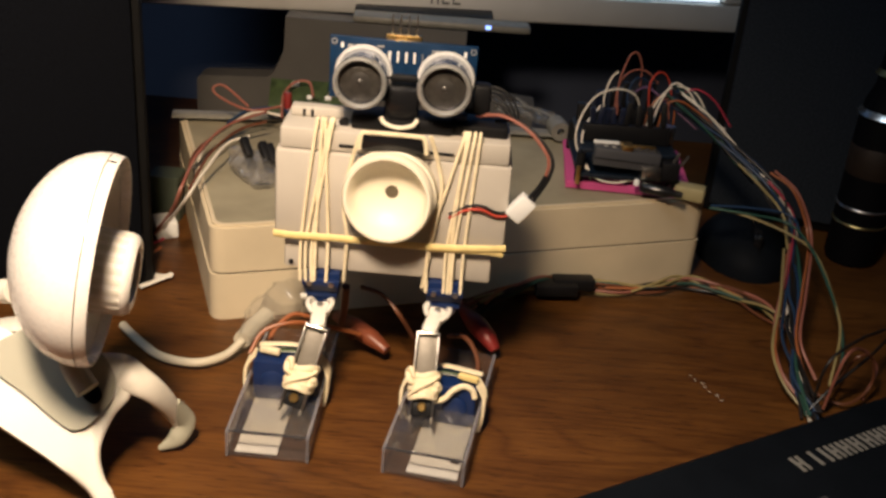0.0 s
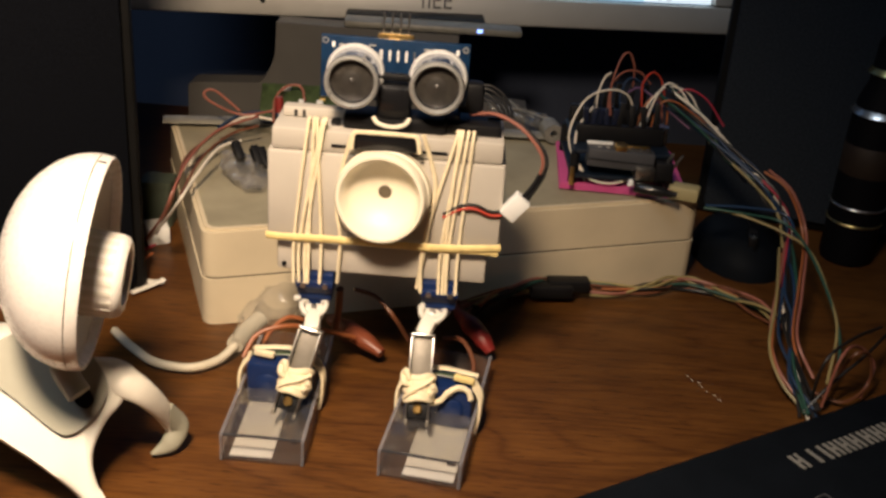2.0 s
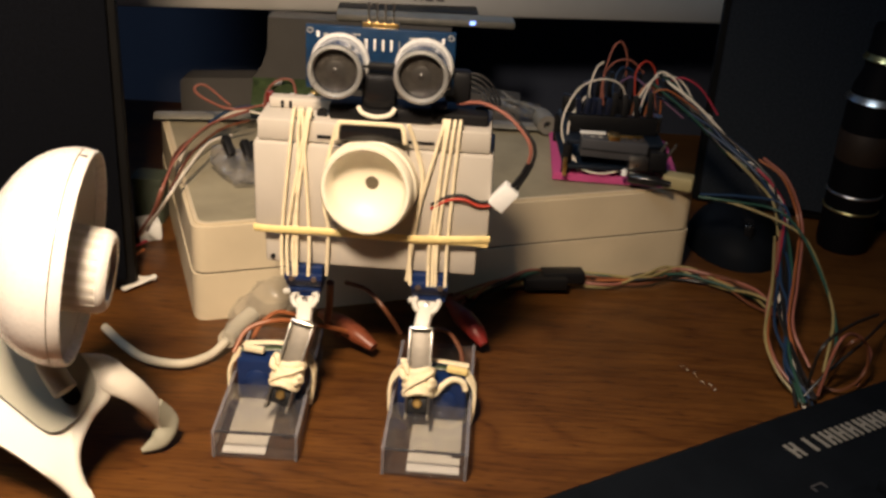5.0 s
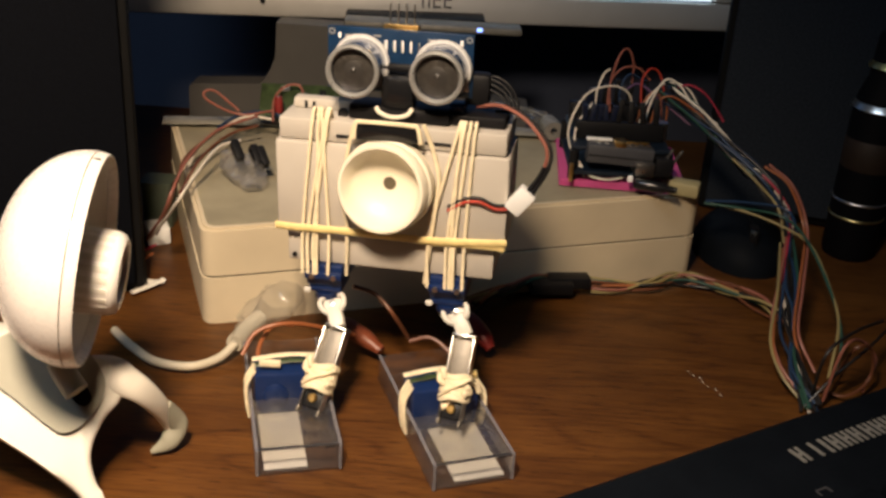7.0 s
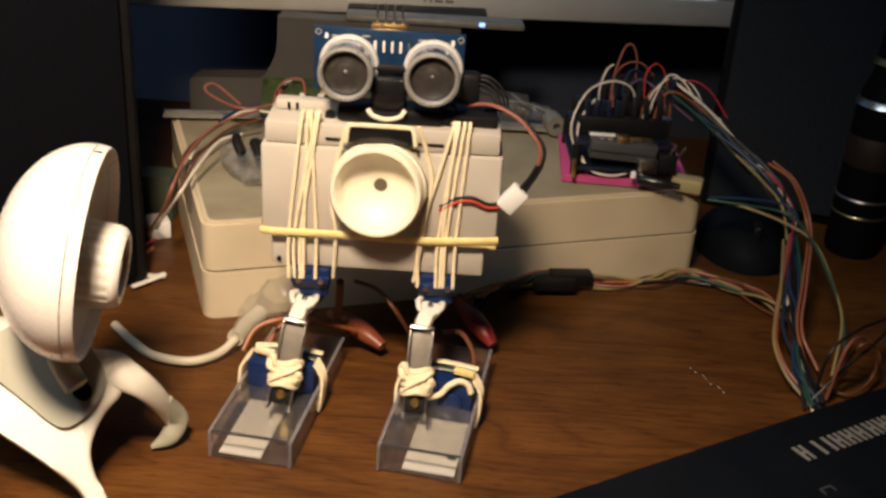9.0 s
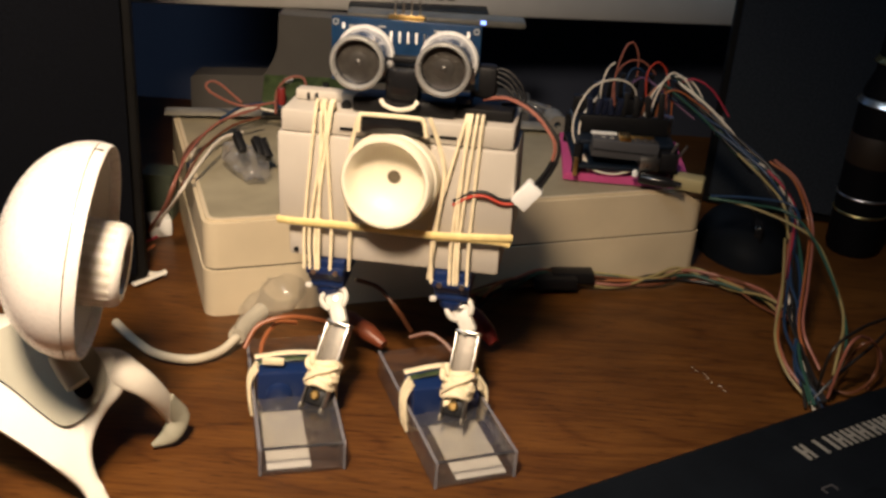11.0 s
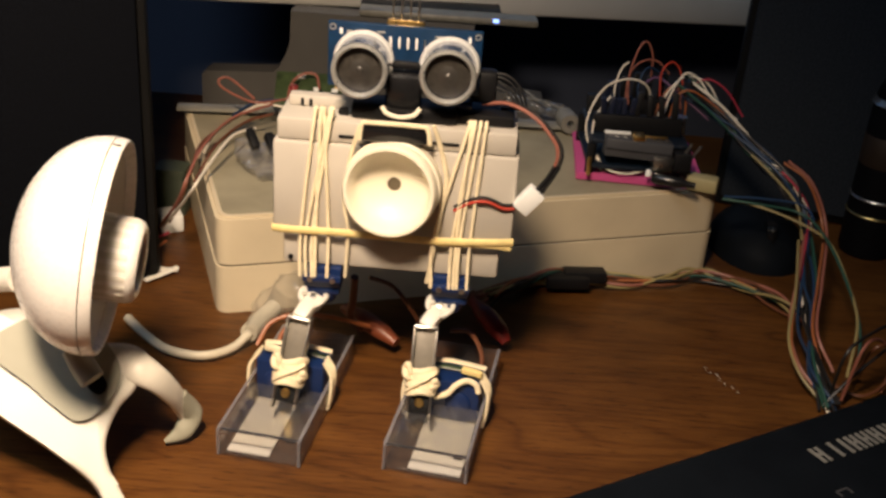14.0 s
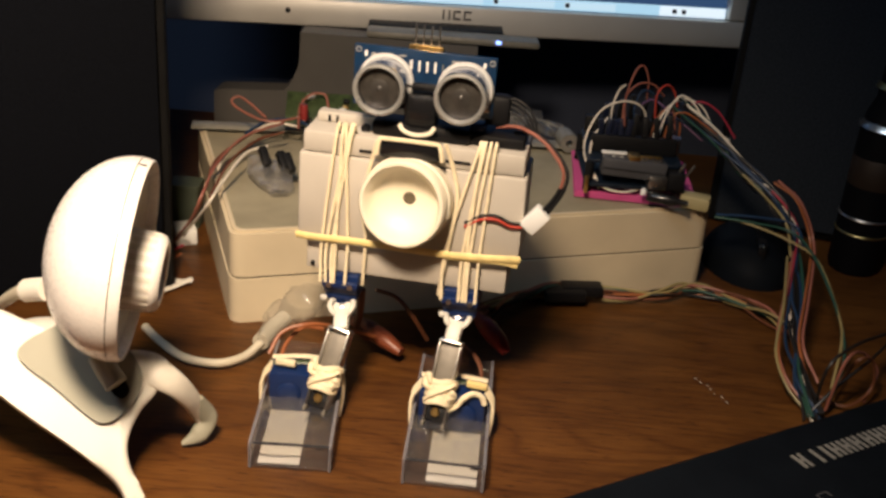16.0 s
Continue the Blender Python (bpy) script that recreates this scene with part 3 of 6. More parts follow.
    stray = [
        ("orange", [(0.13816, 0.116, 0.05237), (0.14761, 0.108, 0.0472), (0.15531, 0.10052, 0.03), (0.14571, 0.06704, 0.022), (0.13721, 0.03977, 0.016), (0.13717, 0.02507, 0.01), (0.14002, 0.01947, 0.004)]),
        ("salmon", [(0.13993, 0.116, 0.05331), (0.14867, 0.106, 0.04758), (0.15595, 0.09846, 0.031), (0.14569, 0.06215, 0.022), (0.13776, 0.0356, 0.016), (0.1427, 0.02441, 0.006)]),
        ("crimson", [(0.13799, 0.116, 0.04842), (0.14477, 0.112, 0.04268), (0.15146, 0.11099, 0.033), (0.14572, 0.08897, 0.024), (0.1411, 0.07395, 0.018)]),
        ("yellow", [(0.12602, 0.124, 0.05225), (0.13684, 0.116, 0.04435), (0.1454, 0.10907, 0.036), (0.14622, 0.09597, 0.026)]),
        ("salmon", [(0.14802, 0.09986, 0.027), (0.14088, 0.07627, 0.022), (0.12961, 0.04291, 0.016), (0.12844, 0.02377, 0.01), (0.13504, 0.0121, 0.003)]),
        ("yellow", [(0.1447, 0.09569, 0.026), (0.13525, 0.05938, 0.02), (0.12709, 0.03316, 0.014), (0.12827, 0.01916, 0.008), (0.13365, 0.01081, 0.003)]),
        ("orange", [(0.14576, 0.09448, 0.024), (0.13344, 0.05342, 0.018), (0.12732, 0.02833, 0.012), (0.1307, 0.01659, 0.005)]),
        ("yellow", [(0.11569, 0.11124, 0.036), (0.13051, 0.10308, 0.036), (0.14593, 0.09507, 0.033), (0.15395, 0.08345, 0.03), (0.15601, 0.0591, 0.022), (0.15489, 0.04255, 0.016), (0.14748, 0.0228, 0.005)]),
        ("green", [(0.1131, 0.10774, 0.037), (0.12824, 0.10459, 0.037), (0.14628, 0.10242, 0.035), (0.15268, 0.08383, 0.031), (0.15606, 0.05347, 0.02), (0.15345, 0.03228, 0.012), (0.14325, 0.01215, 0.003)]),
        ("blue", [(0.1137, 0.108, 0.038), (0.13153, 0.10909, 0.038), (0.14893, 0.10854, 0.036), (0.15106, 0.09398, 0.03)]),
        ("brown", [(0.14998, 0.02472, 0.004), (0.15102, 0.01538, 0.022), (0.1587, 0.01985, 0.02), (0.16113, 0.0201, 0.008), (0.15113, 0.01435, 0.003), (0.14072, 0.0211, 0.003)]),
        ("salmon", [(0.14204, 0.01017, 0.003), (0.14436, 0.00941, 0.025), (0.15523, 0.02193, 0.022), (0.1642, 0.02585, 0.012), (0.15852, 0.01798, 0.003)]),
        ("black", [(0.13737, 0.00952, 0.003), (0.13616, 0.00277, 0.026), (0.15009, 0.01693, 0.028), (0.17076, 0.04241, 0.02)]),
        ("black", [(0.13419, 0.00551, 0.003), (0.14401, 0.0114, 0.012), (0.15867, 0.02315, 0.018), (0.18115, 0.0571, 0.01)]),
    ]
    for colour, pts in stray:
        wire("bundled_wire", pts, 0.00058, colour, "thin %s wire hanging loose beside the bundle" % colour, "hanging wire bundle")
    flat = [(0.01692, 0.05864, 0.006), (0.02862, 0.07279, 0.006), (0.04307, 0.08254, 0.007), (0.05553, 0.08768, 0.006), (0.07523, 0.08861, 0.004), (0.09281, 0.09266, 0.004), (0.10766, 0.10057, 0.004), (0.12264, 0.09508, 0.004), (0.13662, 0.082, 0.004), (0.14461, 0.06733, 0.004)]
    for k, colour in enumerate(["brown", "brown", "orange", "yellow", "black", "black", "salmon", "yellow", "green", "black"]):
        wire("servo_lead", sway(flat, 0.0026, 60 + k), 0.00064, colour, "%s servo lead lying in a bundle across the desk" % colour, "servo leads on the desk")
    for k, colour in enumerate(("salmon", "brown")):
        wire("servo_lead", [(0.0100, 0.0520 + k * 0.003, 0.010), (0.01317, 0.06044 + k * 0.003, 0.006), (0.02578, 0.07467 + k * 0.002, 0.005), (0.04508, 0.08556 + k * 0.002, 0.006)], 0.0011, colour, "thick %s lead running from the clip to a plug" % colour, "servo leads on the desk")
    for p in ((0.04901, 0.08031, 0.006), (0.05638, 0.08483, 0.007)):
        thing("lead_connector", box((-0.009, -0.0035, -0.0026), (0.009, 0.0035, 0.0026), 0.0008, m=pose(*p, 0, 0, 8)), BLACK, "black plug joining servo leads on the desk", "connector", group="lead connectors")


def plastic_bits():
    bm = tube([(0.02202, 0.20130, 0.04650), (0.03250, 0.20037, 0.04650), (0.04077, 0.19509, 0.04650), (0.04793, 0.18783, 0.04650)], 0.0050, 0.0022, n=28, steps=14)
    for v in bm.verts:
        v.co += noise.noise_vector(v.co * 160) * 0.004 + noise.noise_vector(v.co * 420) * 0.0022
    thing("plastic_bag", bm, FILM, "crumpled clear plastic bag lying on the case", "plastic bag", m=Matrix.Translation((0, 0, -0.003)))
    for k, (a, b) in enumerate((((0.02379, 0.19472, 0.04750), (0.04994, 0.18391, 0.04620)), ((0.03091, 0.20330, 0.04900), (0.04314, 0.18568, 0.04620)))):
        a, b = Vector(a), Vector(b)
        thing("cable_tie", tube([a, a.lerp(b, 0.5) + Vector((0, 0, 0.002 - 0.003 * k)), b], 0.0007, 0.0004, n=6, steps=4), DULL, "thin milky cable tie lying on the plastic strip", "cable tie", group="cable ties")
    thing("power_plug", box((-0.0065, -0.004, 0), (0.0065, 0.004, 0.0062), 0.0012, m=pose(*(0.10386, 0.10928, 0.0398), 0, 0, -18)), material("ivory_plug", (0.36, 0.31, 0.16), 0.5), "ivory power plug at the corner of the case", "plug")


def left_wires():
    g = "wires beside the case"
    runs = [
        ("white", [(-0.08658, 0.11152, 0.05), (-0.0937, 0.09985, 0.05), (-0.09769, 0.07665, 0.046), (-0.09948, 0.06101, 0.043), (-0.10784, 0.06993, 0.03), (-0.12278, 0.0938, 0.009)]),
        ("salmon", [(-0.08453, 0.13945, 0.052), (-0.09865, 0.1221, 0.05), (-0.10502, 0.09719, 0.046), (-0.10436, 0.06877, 0.043), (-0.11008, 0.07235, 0.03), (-0.12449, 0.09449, 0.008)]),
        ("salmon", [(-0.07855, 0.14935, 0.052), (-0.09232, 0.13995, 0.052), (-0.10754, 0.14838, 0.054), (-0.11162, 0.15161, 0.057), (-0.10673, 0.1532, 0.058), (-0.09378, 0.14459, 0.052)]),
        ("salmon", [(-0.07754, 0.13913, 0.05), (-0.07933, 0.15374, 0.056), (-0.07539, 0.16145, 0.06), (-0.06902, 0.16321, 0.06), (-0.06626, 0.15779, 0.055)]),
        ("blue", [(-0.10075, 0.13139, 0.048), (-0.09292, 0.14289, 0.051), (-0.08114, 0.14926, 0.051), (-0.07272, 0.14582, 0.049)]),
        ("brown", [(-0.09498, 0.14025, 0.049), (-0.10631, 0.10241, 0.046), (-0.10488, 0.07778, 0.043), (-0.10929, 0.07539, 0.03), (-0.12186, 0.1009, 0.008)]),
        ("white", [(-0.07721, 0.14166, 0.05), (-0.08984, 0.14036, 0.051), (-0.0981, 0.12518, 0.049), (-0.10415, 0.11143, 0.046), (-0.10444, 0.09459, 0.044)]),
        ("brown", [(-0.08369, 0.13498, 0.049), (-0.0939, 0.12299, 0.048), (-0.10085, 0.09947, 0.045), (-0.1006, 0.06542, 0.043)]),
        ("black", [(-0.12511, 0.08155, 0.026), (-0.12461, 0.08817, 0.018), (-0.12801, 0.09994, 0.003)]),
        ("orange", [(-0.11919, 0.08658, 0.006), (-0.12341, 0.08167, 0.004), (-0.12856, 0.07941, 0.002)]),
        ("crimson", [(-0.1203, 0.09493, 0.006), (-0.12617, 0.09121, 0.004), (-0.13186, 0.08871, 0.002)]),
    ]
    for colour, pts in runs:
        wire("jumper_wire", pts, 0.0006, colour, "thin %s wire running down beside the case" % colour, g)
    thing("white_connector", box((-0.005, -0.006, 0), (0.005, 0.006, 0.008), 0.001, m=pose(*(-0.12471, 0.11182, 0), 0, 0, 25)), SILK, "small white plug on the desk", "connector")
    ob = holder("wire_clip", (0, 0, 0), "crumpled clear pouch with black jumper plugs on the case", "connector")
    bm = tube([(-0.0890, 0.1060, 0.0445), (-0.0835, 0.0960, 0.0450), (-0.0780, 0.0870, 0.0440), (-0.0735, 0.0800, 0.0425)], 0.0085, 0.0042, n=26, steps=12, taper=[0.7, 1.0, 0.9, 0.5])
    for v in bm.verts:
        v.co += noise.noise_vector(v.co * 190) * 0.0030 + noise.noise_vector(v.co * 480) * 0.0012
        v.co.z = max(v.co.z, 0.0399)
    part("pouch", bm, FROST, ob, "crumpled clear pouch")
    for x, z in ((-0.0053, 0.0013), (0.0023, 0.0), (0.0051, -0.0005)):
        part("plug", box((-0.0016, -0.0045, -0.002), (0.0016, 0.0045, 0.002), 0.0004, m=pose(*(-0.07886, 0.0943, 0.05)) @ pose(x, 0, z, 40, 0, 35)), BLACK, ob)
    ob = holder("cable_tie", (0, 0, 0), "two white cable ends lying on the desk", "cable tie")
    part("tail", tube([(-0.1245, 0.07373, 0.002), (-0.11661, 0.06836, 0.002), (-0.10981, 0.06903, 0.002)], 0.0016, 0.0007, steps=3), WHITE_M, ob)
    part("tail", tube([(-0.11976, 0.05779, 0.002), (-0.11524, 0.06352, 0.002), (-0.10979, 0.06912, 0.003)], 0.0014, 0.0007, steps=3), WHITE_M, ob)


def small_dark_things():
    ob = holder("mouse", (*(0.14205, 0.14267, 0),), "black rounded computer mouse behind the wires", "mouse")
    bm = bmesh.new()
    bmesh.ops.create_uvsphere(bm, u_segments=24, v_segments=14, radius=1, matrix=Matrix.Diagonal((0.022, 0.030, 0.020, 1)))
    for v in bm.verts:
        v.co.z = max(v.co.z, 0)
    part("shell", bm, KEYBLACK, ob)
    part("wheel", lathe([(0, -0.002), (0.005, -0.002), (0.0055, 0), (0.005, 0.002), (0, 0.002)], 18, pose(0, -0.016, 0.0155, 0, 90)), BLACK_G, ob)
    part("button_seam", box((-0.0003, -0.024, 0.0135), (0.0003, -0.002, 0.0202)), BLACK_G, ob)
    tub = holder("storage_tub", (-0.1290, 0.1300, 0), "small grey-green plastic tub standing beside the speaker", "tub")
    part("tub_body", prism(rounded(-0.0060, -0.0050, 0.0070, 0.0070, 0.002), 0.0, 0.0190, 0.0008), TUB, tub)
    part("tub_lid", prism(rounded(-0.0066, -0.0056, 0.0076, 0.0076, 0.002), 0.0192, 0.0220, 0.0008), TUB, tub)
    jar = holder("metal_ringed_bottle", (0.1955, 0.150, 0), "dark bottle with bright metal rings standing by the speaker", "bottle")
    part("body", lathe([(0, 0), (0.0112, 0), (0.0122, 0.003), (0.0122, 0.068), (0.0112, 0.078), (0.0084, 0.086), (0.0080, 0.104), (0.0070, 0.106), (0, 0.106)], 40), material("dark_glass", (0.003, 0.003, 0.004), 0.6, vary=0.1, bump=0, spec=0.12), jar)
    # added band that gives the amber spot of the brownish glass
    part("amber_band", lathe([(0.0123, 0.044), (0.0124, 0.0442), (0.0124, 0.0578), (0.0123, 0.058)], 40), material("amber_tone", (0.022, 0.012, 0.006), 0.6, vary=0.3, scale=90), jar, "dark amber band for the brownish glass")
    # collar faces slanted so that they mirror the overhead fill as glints
    for z, r, mat, label in ((0.0920, 0.0098, BRASS, "brass collar"), (0.0735, 0.0132, CHROME, "bright steel collar")):
        part("ring", lathe([(r - 0.0030, z - 0.0016), (r - 0.0003, z - 0.0016), (r, z - 0.0012), (r - 0.0017, z + 0.0014), (r - 0.0020, z + 0.0016), (r - 0.0030, z + 0.0016)], 64), mat, jar, label)
    # thin rings added where small glints sit low on the glass
    for z, mat, label in ((0.0285, CHROME, "thin steel ring added for a white glint"), (0.0205, BRASS, "thin brass ring added for a warm glint")):
        part("ring", lathe([(0.0121 + 0.0006 * math.cos(radians(a)), z + 0.0006 * math.sin(radians(a))) for a in range(0, 361, 20)], 56), mat, jar, label)


# ---- keyboard ----
def keyboard():
    ob = holder("keyboard", (0, 0, 0), "black computer keyboard with a pale wordmark", "keyboard")
    m = pose(0.0943, -0.0343, 0.0, 0, 0, 31.5)
    part("case", box((-0.20, -0.20, 0.0), (0.28, 0.0, 0.015), 0.004, 3), KEYBLACK, ob, m=m)
    part("deck", box((-0.19, -0.19, 0.0152), (0.27, -0.036, 0.0165), 0.001), KEYBLACK, ob, m=m)
    me = mesh_of("key", box((-0.008, -0.008, 0.0166), (0.008, 0.008, 0.0225), 0.0015), KEYBLACK)
    for r in range(6):
        for c in range(22):
            k = new("key", me)
            k.parent = ob
            k.matrix_basis = m @ pose(-0.178 + c * 0.0205, -0.052 - r * 0.024, 0)
    word = [(-0.004, 0.3), (0.004, 0), (0.0085, 0), (0.0115, 1), (0.0165, 1), (0.0215, 2), (0.027, 0.3), (0.032, 1), (0.037, 1)]
    for i, (x, s) in enumerate(word):
        x += 0.018
        bm = box((x, -0.0215, 0.0151), (x + 0.0013, -0.0145, 0.0153))
        if s:
            bm = box((x + 0.0026, -0.0215, 0.01512), (x + 0.0037, -0.0145, 0.01532), bm=bm)
            bm = box((x + 0.0014, -0.0185, 0.01511), (x + 0.0025, -0.0172, 0.01531), bm=bm)
        part("badge_mark", bm, BADGE, ob, m=m)
    for x, y in ((0.1196, -0.0595), (0.1337, -0.0547)):
        spot = pose(x, y, 0.0, 0, 0, 31.5)
        bm = frame_ring(rounded(-0.0024, -0.0020, 0.0024, 0.0020, 0.0006, 3), rounded(-0.0019, -0.0015, 0.0019, 0.0015, 0.0004, 3), 0.0151, 0.0154, m=spot)
        part("printed_symbol", bm, TERMINAL, ob, "faint printed symbol")
    return ob


# ---- webcam ----
def webcam():
    ob = holder("webcam", (0, 0, 0), "white dome webcam on a three-legged clip stand", "webcam")
    c = Vector((-0.0915, -0.062, 0.0762))
    axis = pose(*c, 0, 0, 7) @ pose(0, 0, 0, 0, 98, 0)
    R = 0.0290
    prof = [(0, -0.0215)] + [(R * math.sin(radians(a)), -0.0215 * math.cos(radians(a))) for a in range(6, 91, 6)]
    part("dome", lathe(prof + [(R, 0.0004), (R - 0.001, 0.0004)], 64, axis), WHITE, ob, "glossy white dome shell")
    part("rim", lathe([(R - 0.0006, 0.0006), (R - 0.0001, 0.0007), (R - 0.0003, 0.0028), (R - 0.0007, 0.0036), (R - 0.0012, 0.0036), (R - 0.0017, 0.0028), (R - 0.0021, 0.0010)], 64, axis), WHITE, ob)
    part("slot", box((-0.0003, -0.0003, 0), (0.0003, 0.0003, 0.0020), m=axis @ pose(-0.0287, 0, 0.0008)), BLACK, ob)
    part("face", lathe([(0, -0.0046), (0.0120, -0.0046), (R - 0.0060, -0.0034), (R - 0.0022, 0.0008), (R - 0.0020, 0.0002)], 64, axis), WHITE_M, ob, "pale dished face")
    bar = axis @ pose(0.0030, 0.0, 0.0006)
    barrel = part("lens_barrel", lathe([(0.0118, -0.0044), (0.0116, 0.0020), (0.0112, 0.0082), (0.0107, 0.0094), (0.0095, 0.0102), (0.0078, 0.0100), (0.0070, 0.0084), (0, 0.0082)], 56, bar), WHITE, ob, "white ribbed focus ring")
    for a in range(0, 360, 15):
        part("grip_rib", box((-0.0009, -0.0005, -0.0030), (0.0009, 0.00018, 0.0078), 0.0002, m=bar @ pose(0, 0, 0, 0, 0, a) @ pose(0, 0.0115, 0, 2.4)), WHITE_M, barrel)
    part("lens", lathe([(0, 0.0094), (0.0040, 0.0091), (0.0066, 0.0085), (0.0066, 0.0083)], 32, bar), BLACK_G, barrel)
    part("neck", tube([(-0.10028, -0.064, 0.0452), (-0.09765, -0.066, 0.04152), (-0.09438, -0.068, 0.0381)], 0.0034, n=14, steps=3), SAGE, ob)
    part("cable_boot", tube([(-0.11553, -0.06, 0.06311), (-0.11931, -0.058, 0.06172), (-0.12349, -0.056, 0.05994)], 0.0035, n=12, steps=3), WHITE_M, ob)
    slope = Matrix(((0.9235, -0.1784, 0.3396, -0.12020), (0.3718, 0.6341, -0.6780, -0.06703), (-0.0944, 0.7524, 0.6519, 0.03600), (0, 0, 0, 1)))
    edge = [(-0.01036, 0.02253), (0.00586, 0.01391), (0.01792, 0.00755), (0.03038, 0.00837), (0.03599, 0.00345), (0.03611, -0.00386), (0.03189, -0.00886), (0.02834, -0.0154), (0.02715, -0.02105), (0.0284, -0.02745), (0.03133, -0.03365), (0.03273, -0.03921), (0.02847, -0.03926), (0.0235, -0.03046), (0.01317, -0.02093), (0.00006, -0.01067), (-0.01002, -0.00198), (-0.0179, 0.00716), (-0.01743, 0.01821)]
    stand = part("stand", prism(closed(edge), -0.0062, 0.0, 0.0016, 3, slope), WHITE_M, ob, "white moulded stand")
    inset = [(-0.00378, 0.00794), (0.00625, 0.01573), (0.01503, 0.01699), (0.02511, 0.01124), (0.03064, 0.00310), (0.03122, -0.00210), (0.02885, -0.00747), (0.02427, -0.01201), (0.02041, -0.01349), (0.01660, -0.01182), (0.00716, -0.00292)]
    part("insert", prism(closed(inset), -0.001, 0.0022, 0.0016, 3, slope), SAGE, stand, "pale grey rubber pad")
    part("socket", prism(closed([(0.02182, -0.00016), (0.02552, -0.00034), (0.02763, -0.00405), (0.02572, -0.00654), (0.02267, -0.00475)]), 0.0018, 0.0026, 0.0003, 1, slope), BLACK, stand)
    tilt = (0.3396, -0.678, 0.6519)
    part("stand_leg", tube([(-0.10100, -0.05000, 0.03150), (-0.09132, -0.05076, 0.03350), (-0.08610, -0.05253, 0.03250), (-0.08196, -0.05098, 0.02850), (-0.07924, -0.04673, 0.02150), (-0.07777, -0.04138, 0.01300), (-0.07692, -0.03936, 0.00800)], 0.0036, 0.0017, n=20, up=tilt, taper=[1.7, 1.5, 1.3, 1.1, 0.95, 0.8, 0.6]), WHITE_M, ob, "curved white leg")
    part("stand_foot", tube([(-0.07755, -0.04314, 0.01850), (-0.07583, -0.03911, 0.00950), (-0.07783, -0.04184, 0.00450), (-0.08268, -0.04474, 0.00200)], 0.0034, 0.0020, n=16, up=tilt, taper=[0.6, 1.05, 0.9, 0.2]), SAGE, ob, "grey rubber hook foot")
    part("stand_leg", tube([(-0.15164, -0.03053, 0.02), (-0.14479, -0.02027, 0.024), (-0.13796, -0.01437, 0.024), (-0.12807, -0.0158, 0.024)], 0.0045, 0.002, n=14), WHITE_M, ob)
    lead = [(-0.11599, 0.02419, 0.004), (-0.10658, 0.01498, 0.003), (-0.09594, 0.00635, 0.003), (-0.08333, 0.0044, 0.003), (-0.07468, 0.01071, 0.003), (-0.06946, 0.01723, 0.006)]
    thing("webcam_cable", tube(lead, 0.0016, n=12), WIRE["grey"], "pale grey cable curving across the desk", "cable")
    thing("webcam_lead", tube([(-0.14078, -0.04, 0.04459), (-0.12742, -0.052, 0.05711), (-0.11899, -0.058, 0.06175)], 0.002, n=12), WIRE["grey"], "thick grey cable behind the webcam", "cable")
    bm = tube([(-0.06841, 0.01521, 0.008), (-0.06457, 0.03303, 0.009), (-0.05886, 0.0434, 0.01), (-0.05354, 0.05133, 0.01)], 0.0075, 0.006, n=14, taper=[0.35, 0.8, 1.1, 0.8])
    for v in bm.verts:
        v.co += noise.noise_vector(v.co * 180) * 0.0022
    plug = holder("cable_plug", (0, 0, 0), "cable plug wrapped in crumpled clear plastic", "plug")
    part("wrap", bm, FILM, plug, "crumpled clear film")
    part("plug_body", tube([(-0.06986, 0.01717, 0.006), (-0.06752, 0.02836, 0.006), (-0.06402, 0.03584, 0.007)], 0.0032, n=12, steps=3), WIRE["grey"], plug)


# ---- the robot ----
def loop_band(parent, points, r=0.0009, mat=None, flat=0.0005, up=(0, -1, 0)):
    return part("rubber_band", tube(points, r, flat, n=8, steps=6, up=up), mat or RUBBER, parent)


